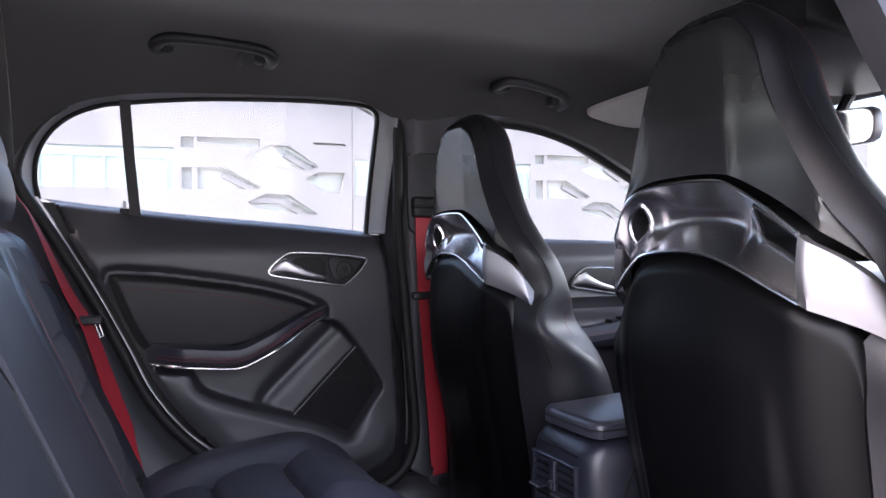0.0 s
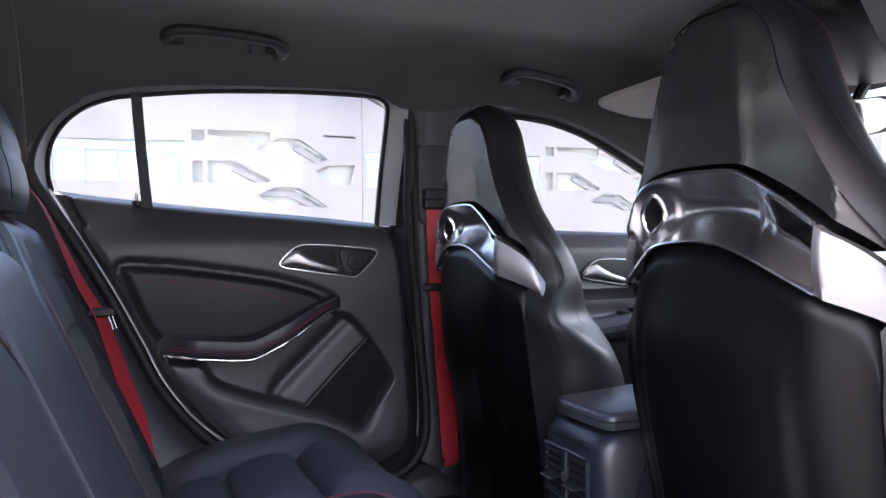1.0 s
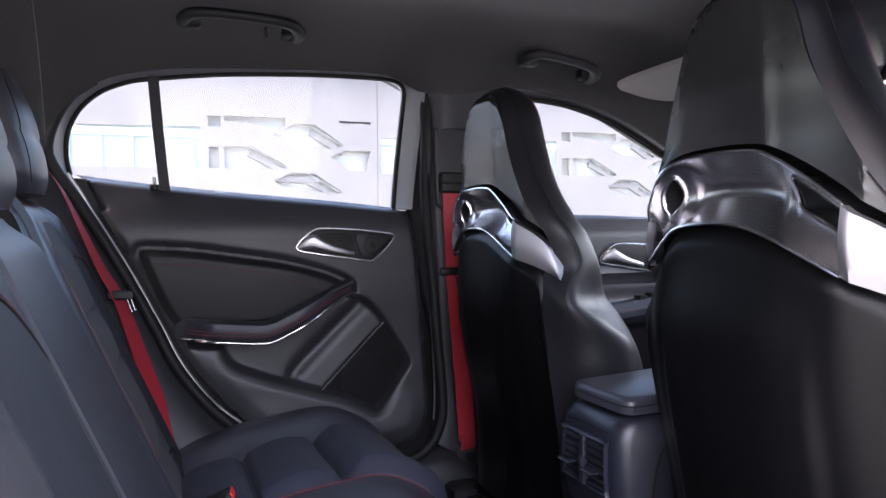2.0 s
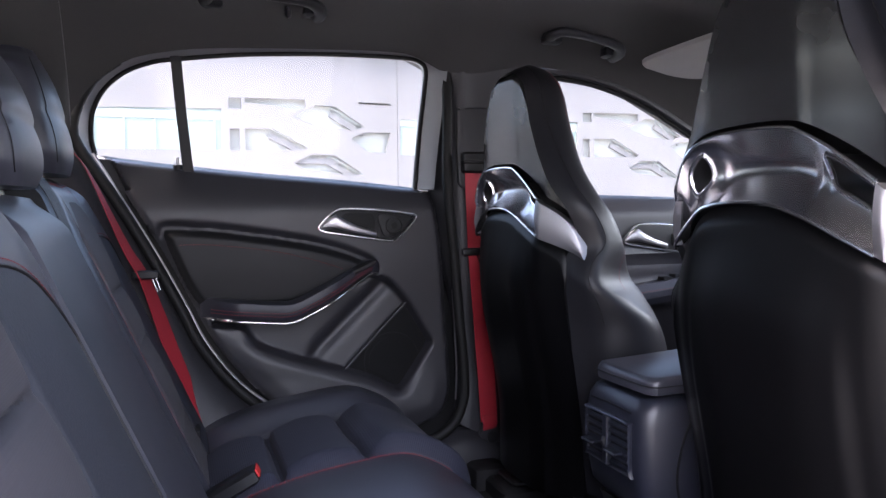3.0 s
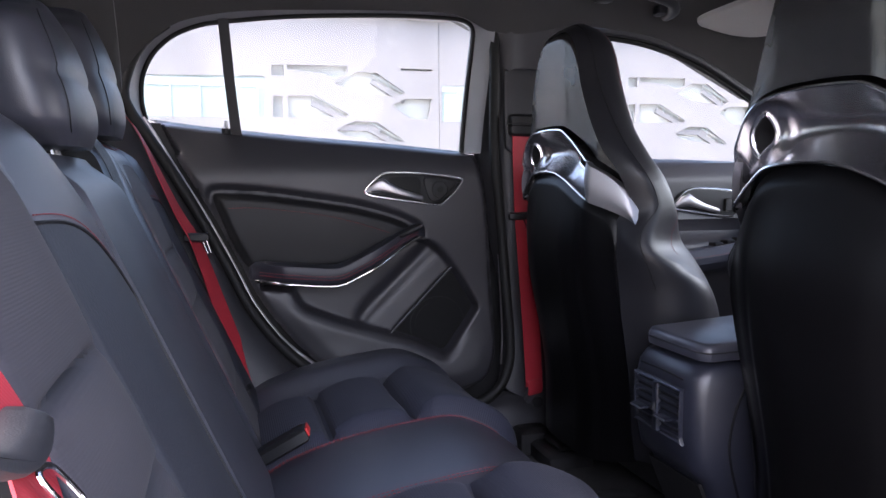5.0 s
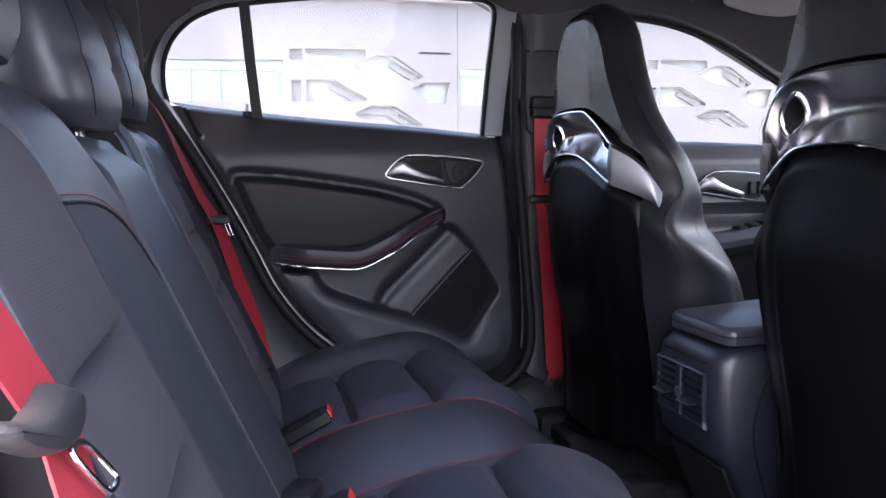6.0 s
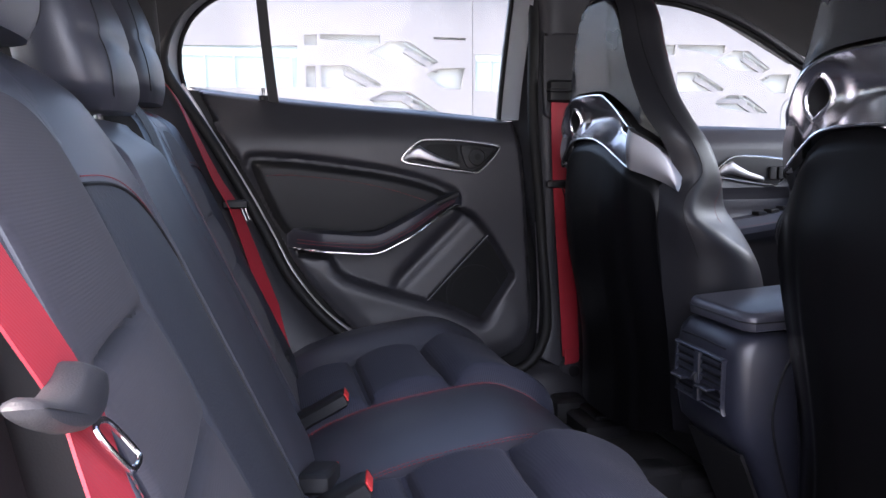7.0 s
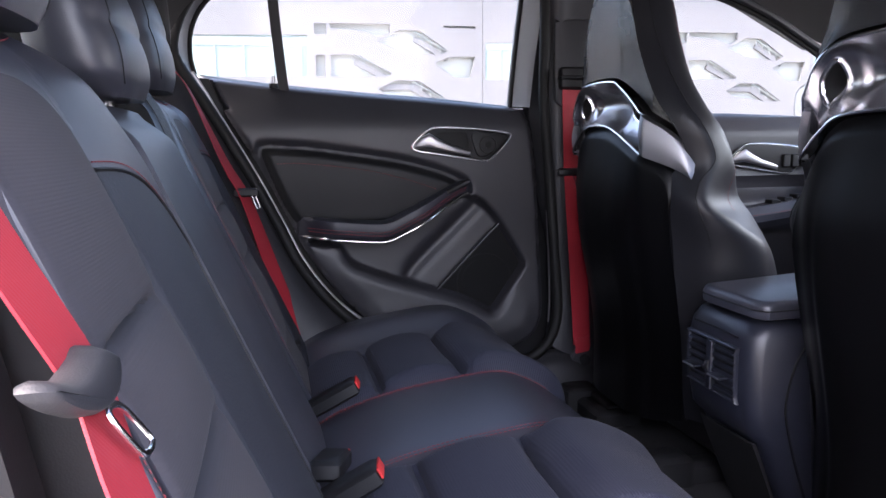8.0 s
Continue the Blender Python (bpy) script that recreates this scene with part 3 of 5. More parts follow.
# window of the rear door
WIN = spline([(-0.129, 1.112), (-0.135, 1.150), (-0.131, 1.196), (-0.114, 1.236), (-0.087, 1.267), (-0.053, 1.290), (-0.008, 1.307), (0.024, 1.313), (0.110, 1.325), (0.196, 1.334),
              (0.32, 1.342), (0.424, 1.346), (0.538, 1.346), (0.576, 1.340), (0.592, 1.322), (0.592, 1.28), (0.586, 1.17), (0.581, 1.06), (0.580, 1.044)], 130)
win_y = lambda z: 1.652 - 0.30 * max(0, z - 1.05) ** 1.3
frame_rings = []
for i, (x, z) in enumerate(WIN):
    a, b = WIN[max(0, i - 1)], WIN[min(len(WIN) - 1, i + 1)]
    tx, tz = (b - a) / np.linalg.norm(b - a)
    nx, nz = -tz, tx
    wdt = 0.028 + 0.008 * smooth(0.56, 0.60, x)
    y = win_y(z)
    frame_rings.append([(x, y + 0.004, z), (x + nx * 0.004, y - 0.012, z + nz * 0.004), (x + nx * 0.012, y - 0.020, z + nz * 0.012), (x + nx * wdt * 0.7, y - 0.045, z + nz * wdt * 0.7),
                        (x + nx * wdt, y - 0.055, z + nz * wdt), (x + nx * (wdt + 0.01), y - 0.02, z + nz * (wdt + 0.01)), (x + nx * (wdt + 0.006), y + 0.02, z + nz * (wdt + 0.006)), (x, y + 0.02, z)])
mesh("window_frame", *loft(frame_rings), FRAME_METAL, door, "grey painted window frame")
mesh("window_seal", *sweep([(x, win_y(z) - 0.006, z) for x, z in WIN], disc(0.0055, 8), (0, 1, 0)), RUBBER, door, "black rubber window seal")
mesh("window_bar", *loft([[(x - 0.010, win_y(z) + 0.01, z), (x + 0.010, win_y(z) + 0.01, z), (x + 0.011, win_y(z) - 0.012, z), (x - 0.011, win_y(z) - 0.012, z)]
                          for x, z in ((0.058, 1.075), (0.0545, 1.10), (0.045, 1.20), (0.036, 1.32))]), HARD, door, "black bar between door glass and quarter glass")
gl = np.vstack([WIN, [(0.30, 1.06), (0.0, 1.09)]])
gv = [(x, win_y(z) + 0.006, z) for x, z in gl]
pane = mesh("pane", *solid_sheet(gv, [tuple(range(len(gv)))], (0, 0.004, 0)), GLASS, door, "tinted side window glass", smooth=False)
pane.visible_shadow = False
pin = mesh("lock_pin", *sweep([(0.035, 1.632, 1.085), (0.035, 1.632, 1.110)], disc(0.0036, 10), (1, 0, 0)), SATIN, door, "small grey lock pin")
mesh("lock_pin_collar", *sweep([(0.035, 1.632, 1.084), (0.035, 1.632, 1.094)], disc(0.010, 12), (1, 0, 0)), HARD, pin)

# rubber seal of the door opening, its reflected light added as bright strips
SEAL = [(-0.075, 1.572, 1.303), (-0.118, 1.572, 1.268), (-0.150, 1.572, 1.215), (-0.164, 1.572, 1.160), (-0.150, 1.57, 1.118), (-0.095, 1.57, 1.03), (-0.025, 1.57, 0.905), (0.030, 1.57, 0.795), (0.072, 1.57, 0.705), (0.135, 1.57, 0.618), (0.21, 1.57, 0.548), (0.32, 1.57, 0.475),
        (0.45, 1.57, 0.44), (0.57, 1.57, 0.440), (0.64, 1.57, 0.470), (0.672, 1.57, 0.53), (0.675, 1.57, 0.60), (0.664, 1.57, 0.731), (0.652, 1.57, 0.88), (0.640, 1.565, 0.98), (0.632, 1.56, 1.08), (0.632, 1.555, 1.20), (0.632, 1.562, 1.30), (0.62, 1.572, 1.352), (0.57, 1.575, 1.372), (0.30, 1.575, 1.366), (0.08, 1.575, 1.350), (-0.03, 1.574, 1.330)]
seal = spline(SEAL, 140)
mesh("door_seal", *sweep(seal, disc(0.0125, 10), (0, 1, 0)), RUBBER, kind="structure", label="black rubber seal round the door opening", category="seal")
strip = spline([(-0.128, 1.58, 1.112), (-0.103, 1.583, 1.07), (-0.082, 1.585, 1.03), (-0.012, 1.585, 0.905), (0.043, 1.585, 0.795), (0.085, 1.585, 0.708), (0.147, 1.585, 0.622), (0.222, 1.585, 0.556)], 60)
mesh("seal_glint", *sweep(strip, rect(0.0075, 0.006, 0.002), (0, 1, 0)), SATIN, kind="structure", label="bright strip for the light reflected along the door seal", category="trim")
strip2 = spline([(0.655, 1.592, 0.80), (0.660, 1.592, 0.70), (0.664, 1.592, 0.60), (0.661, 1.592, 0.53)], 30)
mesh("seal_glint", *sweep(strip2, rect(0.004, 0.004, 0.001), (0, 1, 0)), SATIN, kind="structure", label="thin bright strip for the reflection at the front door edge", category="trim")


# ---- pillars and sills ----
def sheet(name, rows, mat, label, category, flip=False, thick=(0, 0.03, 0), n=40):
    """A trim panel through rows of points, smoothed both ways."""
    cols = [spline(r, n) for r in rows]
    m = 30
    pts = np.stack(cols)
    full = np.stack([spline(pts[:, j], m) for j in range(n)], 1)
    v = [tuple(p) for row in full for p in row]
    v, f = solid_sheet(v, grid_faces(m, n), thick)
    if flip:
        v = mirror(v)
    return mesh(name, v, f, mat, kind="structure", label=label, category=category)


B_ROWS = [[(0.612, 1.612, 1.36), (0.612, 1.618, 1.20), (0.614, 1.625, 1.05), (0.640, 1.615, 0.88), (0.672, 1.60, 0.70), (0.682, 1.60, 0.58), (0.665, 1.595, 0.475)],
          [(0.655, 1.545, 1.36), (0.655, 1.552, 1.20), (0.657, 1.560, 1.05), (0.672, 1.57, 0.88), (0.69, 1.585, 0.70), (0.705, 1.590, 0.57), (0.695, 1.585, 0.455)],
          [(0.70, 1.548, 1.36), (0.70, 1.555, 1.20), (0.705, 1.563, 1.05), (0.72, 1.575, 0.88), (0.74, 1.595, 0.70), (0.755, 1.60, 0.57), (0.755, 1.59, 0.43)],
          [(0.82, 1.55, 1.37), (0.80, 1.56, 1.20), (0.775, 1.57, 1.05), (0.79, 1.58, 0.88), (0.81, 1.60, 0.70), (0.83, 1.60, 0.57), (0.83, 1.60, 0.41)],
          [(0.875, 1.585, 1.37), (0.85, 1.60, 1.20), (0.83, 1.61, 1.05), (0.85, 1.62, 0.88), (0.87, 1.63, 0.70), (0.90, 1.62, 0.57), (0.92, 1.62, 0.40)]]
sheet("b_pillar", B_ROWS, TRIM, "dark grey plastic trim of the centre pillar", "pillar")
L_ROWS = [[(x + 0.01, y - 0.01, z) for x, y, z in r] for r in B_ROWS]
sheet("b_pillar", L_ROWS, TRIM, "dark grey plastic trim of the near centre pillar", "pillar", True)
sheet("pillar_flare", [[(0.505, 1.60, 1.215), (0.535, 1.60, 1.183), (0.562, 1.60, 1.147), (0.592, 1.60, 1.110), (0.62, 1.60, 1.06)],
                       [(0.52, 1.60, 1.26), (0.58, 1.60, 1.20), (0.61, 1.60, 1.16), (0.64, 1.60, 1.11), (0.66, 1.60, 1.06)],
                       [(0.56, 1.59, 1.33), (0.62, 1.59, 1.25), (0.66, 1.59, 1.18), (0.68, 1.59, 1.11), (0.69, 1.59, 1.06)]], TRIM, "grey upper trim at the near centre pillar", "pillar", True)

# sill and wheel-arch trim beside the bench
sheet("sill", [[(0.20, 1.585, 0.545), (0.33, 1.585, 0.465), (0.45, 1.585, 0.43), (0.57, 1.585, 0.428), (0.66, 1.585, 0.455), (0.75, 1.585, 0.44), (0.95, 1.59, 0.42)],
               [(0.20, 1.555, 0.50), (0.33, 1.555, 0.45), (0.45, 1.55, 0.415), (0.57, 1.55, 0.41), (0.68, 1.55, 0.425), (0.77, 1.56, 0.40), (0.95, 1.56, 0.38)],
               [(0.20, 1.53, 0.38), (0.33, 1.53, 0.36), (0.45, 1.53, 0.34), (0.57, 1.53, 0.33), (0.68, 1.53, 0.33), (0.78, 1.53, 0.33), (0.95, 1.53, 0.33)]],
      TRIM, "dark grey plastic door sill trim", "sill")
sheet("c_pillar", [[(-0.163, 1.56, 1.19), (-0.172, 1.56, 1.15), (-0.152, 1.562, 1.105), (-0.100, 1.565, 1.02), (-0.030, 1.57, 0.895), (0.022, 1.57, 0.79), (0.065, 1.57, 0.70), (0.125, 1.57, 0.615), (0.20, 1.57, 0.545), (0.30, 1.57, 0.47)],
                   [(-0.19, 1.535, 1.19), (-0.20, 1.53, 1.14), (-0.18, 1.53, 1.09), (-0.125, 1.535, 1.00), (-0.06, 1.535, 0.88), (0.0, 1.535, 0.78), (0.045, 1.535, 0.68), (0.10, 1.53, 0.59), (0.17, 1.53, 0.52), (0.27, 1.53, 0.42)],
                   [(-0.26, 1.52, 1.19), (-0.26, 1.515, 1.13), (-0.25, 1.51, 1.06), (-0.20, 1.51, 0.97), (-0.14, 1.51, 0.85), (-0.08, 1.51, 0.74), (-0.03, 1.51, 0.64), (0.02, 1.51, 0.56), (0.08, 1.51, 0.48), (0.18, 1.51, 0.38)],
                   [(-0.55, 1.51, 1.19), (-0.55, 1.51, 1.10), (-0.5, 1.51, 1.0), (-0.45, 1.51, 0.90), (-0.40, 1.51, 0.80), (-0.35, 1.51, 0.7), (-0.30, 1.51, 0.6), (-0.25, 1.51, 0.5), (-0.2, 1.51, 0.4), (-0.1, 1.51, 0.34)]],
      TRIM, "dark grey plastic trim between bench and door", "pillar")
sheet("c_pillar", [[(-0.20, 1.56, 1.19), (-0.20, 1.56, 1.10), (-0.16, 1.565, 1.02), (-0.13, 1.57, 0.895), (-0.10, 1.57, 0.70), (0.0, 1.57, 0.47)],
                   [(-0.40, 1.53, 1.19), (-0.40, 1.53, 1.10), (-0.36, 1.53, 1.02), (-0.3, 1.53, 0.895), (-0.26, 1.53, 0.70), (-0.1, 1.53, 0.40)],
                   [(-0.64, 1.51, 1.19), (-0.64, 1.51, 1.10), (-0.6, 1.51, 1.02), (-0.6, 1.51, 0.895), (-0.5, 1.51, 0.70), (-0.4, 1.51, 0.34)]],
      TRIM, "dark plastic trim behind the near door opening", "pillar", True)


# dark sheet added for both the trim and the shade beside the seat
sheet("c_pillar", [[(-0.165, 1.60, 1.19), (-0.150, 1.60, 1.10), (-0.125, 1.60, 0.98), (-0.100, 1.60, 0.88), (-0.07, 1.60, 0.74), (0.0, 1.60, 0.58), (0.12, 1.60, 0.45)],
                   [(-0.20, 1.58, 1.19), (-0.185, 1.575, 1.10), (-0.16, 1.575, 0.98), (-0.135, 1.575, 0.88), (-0.10, 1.575, 0.74), (-0.03, 1.575, 0.56), (0.09, 1.575, 0.41)],
                   [(-0.30, 1.54, 1.19), (-0.28, 1.53, 1.10), (-0.26, 1.53, 0.98), (-0.23, 1.53, 0.88), (-0.20, 1.53, 0.74), (-0.13, 1.53, 0.54), (0.0, 1.53, 0.36)]],
      HARD, "black sheet beside the near rear seat for trim and shade", "pillar", True)
mesh("sill", *box(-0.05, 0.70, 0.22, 0.325, 0.26, 0.42, 0.02), TRIM, kind="structure", label="dark plastic sill of the near door opening", category="sill")


# ---- far front door ----
fdoor = thing("front_door", (1.2, 1.62, 0.40), "closed front car door with dark grey trim", "car door")
rows = []
for z in np.linspace(0.42, 1.04, 60):
    y = 1.605 + 0.03 * smooth(0.97, 1.03, z) + 0.05 * smooth(1.02, 1.04, z) + 0.012 * smooth(0.90, 0.78, z) - 0.008 * groove(z, 0.875, 0.006)
    y -= 0.055 * smooth(0.72, 0.78, z) * smooth(0.84, 0.80, z)
    rows.append([(x, y + 0.02 * smooth(1.5, 1.9, x), min(z, 1.041 - 0.035 * (x - 0.85))) for x in np.linspace(0.84, 1.95, 40)])
v, f = [p for r in rows for p in r], grid_faces(60, 40)
mesh("door_trim", *solid_sheet(v, f, (0, 0.06, 0)), SOFT, fdoor, "soft dark grey door trim")
fb = [(x + 0.806, z - 0.045) for x, z in BEZ]
fy = lambda x, z: 1.600
mesh("handle_bezel", *sweep([(x, 1.598, z) for x, z in inset(fb, 0.003)], rect(0.0055, 0.006, 0.0018), (0, 1, 0), True), CHROME, fdoor, "chrome bezel round the door handle")
mesh("handle_cup", *pad(inset(fb, 0.004), fy, 0.004, 0.004), HARD, fdoor, "black recessed cup")
rings = []
for (x, z), o, hh in lev:
    rings.append([(x + 0.806, 1.60 - o + 0.004 * math.sin(a), z - 0.045 + hh * 0.8 * math.cos(a)) for a in np.linspace(0, 2 * math.pi, 13)[:-1]])
mesh("handle_lever", *loft(rings), SATIN, fdoor, "satin silver pull lever")
for k in range(3):
    mesh("memory_button", *box(1.292 + k * 0.026, 1.312 + k * 0.026, 1.588, 1.60, 0.892, 0.925, 0.003), HARD, fdoor, "small black seat button")
mesh("armrest", *sweep(spline([(0.9, 1.555, 0.76), (1.1, 1.55, 0.765), (1.3, 1.545, 0.79), (1.45, 1.55, 0.83), (1.6, 1.57, 0.87)], 30), rect(0.09, 0.055, 0.02)), LEATHER, fdoor, "leather armrest")
mesh("armrest_stitching", *dashes(spline([(0.9, 1.509, 0.772), (1.1, 1.504, 0.777), (1.3, 1.499, 0.80), (1.45, 1.504, 0.84)], 30), up=(0, 1, 0)), STITCH, fdoor, "red stitching")
for k in range(4):
    mesh("window_switch", *box(1.22 + k * 0.035, 1.245 + k * 0.035, 1.53, 1.56, 0.803 + k * 0.006, 0.815 + k * 0.006, 0.003), HARD, fdoor, "black window switch")
FW = spline([(0.76, 1.585, 1.347), (0.865, 1.555, 1.332), (1.009, 1.547, 1.318), (1.144, 1.547, 1.280), (1.272, 1.547, 1.220), (1.45, 1.56, 1.125), (1.62, 1.58, 1.025)], 50)
mesh("window_frame", *sweep(FW, rect(0.016, 0.012, 0.004), (0, 1, 0)), TRIM, fdoor, "dark grey window frame")
mesh("window_seal", *sweep([(x, y + 0.01, z - 0.012) for x, y, z in FW], disc(0.007, 8), (0, 1, 0)), RUBBER, fdoor, "black rubber window seal")
gv = [(x, y + 0.03, z) for x, y, z in FW] + [(1.62, 1.65, 1.0), (0.76, 1.65, 1.03)]
pane = mesh("pane", *solid_sheet(gv, [tuple(range(len(gv)))], (0, 0.004, 0)), GLASS, fdoor, "side window glass", smooth=False)
pane.visible_shadow = False
wm = thing("door_mirror", (1.62, 1.80, 1.0), "grey outside mirror on the front door", "mirror")
mo2 = spline([(-0.10, 0.0), (-0.09, 0.05), (0.0, 0.07), (0.09, 0.055), (0.11, 0.0), (0.09, -0.05), (0.0, -0.06), (-0.08, -0.05)], 32, True)
mesh("housing", *loft([[(1.58 + x, 1.82 + a * k, 1.06 + b * k) for a, b in mo2] for x, k in ((0, 1), (0.03, 1.05), (0.08, 0.85), (0.11, 0.3))]), PAINT, wm)
mesh("glass", *loft([[(1.575 + x, 1.82 + a * 0.9, 1.06 + b * 0.9) for a, b in mo2] for x in (0, 0.004)]), CHROME, wm, "silvered mirror glass")
mesh("foot", *box(1.60, 1.68, 1.66, 1.76, 0.99, 1.05, 0.01), HARD, wm)
mesh("wall_front_left", *box(0.95, 2.0, 0.24, 0.29, 0.33, 1.02, 0.01), SOFT, kind="structure", label="dark trim of the near front door", category="car door")

# ---- rear bench ----
# middle of the centre panel, reach towards the near side, reach towards the far side
SEATS = ((0.432, 0.116, 0.352), (1.300, 0.181, 0.252))
CENTER = 0.102
INSERT_REACH = {0.432: 0.316, 1.300: 0.240}      # outer line of the perforated bolster insert


def reach(c, z):
    """Side limits of a backrest, which narrows under the headrest."""
    k = smooth(0.94, 1.07, z)
    lo, hi = next((a, b) for q, a, b in SEATS if abs(q - c) < 0.01)
    return lo - 0.03 * k, hi - 0.13 * k


def back_x(y, z):
    """Front face of the rear backrests."""
    x = 0.065 - 0.432 * (z - 0.55)
    if 0.7845 < y < 1.1185:
        u = (y - 0.9515) / 0.167
        x += 0.006 * (1 - u * u) - 0.022 * smooth(0.90, 1.0, abs(u)) ** 2
        return x - 0.03 * smooth(0.95, 1.01, z) ** 2
    c = SEATS[0][0] if y < YC else SEATS[1][0]
    lo, hi = reach(c, z)
    d = y - c
    if d > CENTER:
        x += 0.009 * math.sin(math.pi * min(1, (d - CENTER) / max(0.02, hi - CENTER)))
        x -= 0.028 * smooth(hi - 0.035, hi + 0.002, d) ** 2
    elif d < -CENTER:
        x -= 0.018 * smooth(CENTER, lo + 0.004, -d) ** 2
    else:
        u = 1 - (d / CENTER) ** 2
        p = math.sin(math.pi * (z - 0.764) / 0.091) if 0.764 < z < 0.855 else math.sin(math.pi * min(1, max(0, z - 0.855) / 0.15)) if z >= 0.855 else math.sin(math.pi * max(0, z - 0.62) / 0.144)
        x += 0.009 * max(0, p) ** 0.7 * u ** 0.5
        x -= 0.011 * u * (groove(z, 0.855, 0.005) + groove(z, 0.764, 0.005))
    x -= 0.006 * groove(abs(d), CENTER, 0.004) * (1 - smooth(0.93, 0.96, z))
    x -= 0.05 * smooth(1.0, 1.07, z) ** 2
    return x


def arc_top(d, lim):
    return 0.947 - 0.084 * (max(0.0, d - CENTER) / (lim - CENTER)) ** 3


def cloth_top(d, lim):
    if d > lim:
        return 0.50
    if d > CENTER:
        return arc_top(d, lim)
    return 1.008 - 0.050 * (abs(d) / CENTER) ** 4 if d > -CENTER else 0.50


def patch(c, d0, d1, z0, z1, nu, nw):
    """A piece of the backrest between two side lines d(z) and two height lines z(d), as a grid."""
    v = []
    for w in np.linspace(0, 1, nw):
        for u in np.linspace(0, 1, nu):
            z = 0.8
            for _ in range(6):
                d = d0(z) + (d1(z) - d0(z)) * u
                z = z0(d) + (z1(d) - z0(d)) * w
            v.append((back_x(c + d, z), c + d, z))
    return v, grid_faces(nw, nu)


bench = thing("rear_bench", (0.25, YC, 0.33), "dark blue-black leather and cloth rear bench with red stitching", "rear seat")
for c, near, far in SEATS:
    top = 1.06
    lim = INSERT_REACH[c]
    pieces = [patch(c, lambda z: -CENTER, lambda z: reach(c, z)[1], lambda d: cloth_top(d, lim), lambda d: top, 90, 34),
              patch(c, lambda z: -reach(c, z)[0], lambda z: -CENTER, lambda d: 0.50, lambda d: top, 16, 100)]
    rim = [(c - reach(c, z)[0], z) for z in np.linspace(0.50, top, 40)] + [(c - reach(c, top)[0] + sum(reach(c, top)) * k / 40, top) for k in range(1, 40)]
    rim += [(c + reach(c, z)[1], z) for z in np.linspace(top, 0.50, 40)]
    r0 = [(back_x(y, z), y, z) for y, z in rim]
    side = (r0 + [(x - 0.02, y, z) for x, y, z in r0] + [(x - 0.13, y, z - 0.01) for x, y, z in r0], grid_faces(3, len(r0)))
    t = mesh("backrest", *add(*pieces), LEATHER, bench, "smooth navy-black leather backrest with cloth panels")
    mesh("side_cover", *side, HARD, t, "black plastic side and rear of the backrest")
    mesh("center_panel", *patch(c, lambda z: -CENTER, lambda z: CENTER, lambda d: 0.50, lambda d: cloth_top(max(-0.1019, min(0.1019, d)), lim), 44, 120), CLOTH, t, "ribbed dark cloth panel")
    mesh("bolster_insert", *patch(c, lambda z: CENTER, lambda z: lim, lambda d: 0.50, lambda d: arc_top(d, lim), 44, 100), PERF, t, "perforated dark leather bolster insert")
    line = [(c + d, arc_top(d, lim)) for d in np.linspace(CENTER, lim, 40)] + [(c + lim, arc_top(lim, lim) - 0.33 * k / 30) for k in range(1, 31)]
    mesh("piping", *sweep([(back_x(y, z) + 0.0004, y, z) for y, z in line], disc(0.0018, 7), (1, 0, 0)), HARD, t, "black piping")
    st = [(c + d + 0.002, arc_top(d, lim) + 0.006) for d in np.linspace(CENTER + 0.004, lim - 0.003, 40)]
    mesh("stitching", *dashes([(back_x(y, z) + 0.0008, y, z) for y, z in st], up=(1, 0, 0)), STITCH, t, "red stitching")
    for d in (-CENTER - 0.006,):
        mesh("stitching", *dashes([(back_x(c + d, z) + 0.0008, c + d, z) for z in np.linspace(0.62, 0.93, 50)], 0.0026, 0.0026, 0.00038, (1, 0, 0)), STITCH, t, "red stitching")
    st = [(back_x(y, z) + 0.001, y, z) for y, z in [(c + 0.045 + 0.10 * k / 20, 1.034 + 0.012 * (k / 20) ** 2) for k in range(-20, 21)]]
    mesh("stitching", *dashes(st, up=(1, 0, 0)), STITCH, t, "red stitching")
mv = [(back_x(y, z), y, z) for z in np.linspace(0.50, 1.01, 60) for y in np.linspace(0.785, 1.118, 50)]
mesh("middle_backrest", *solid_sheet(mv, grid_faces(60, 50), (-0.11, 0, 0)), LEATHER, bench, "smooth dark leather middle backrest")


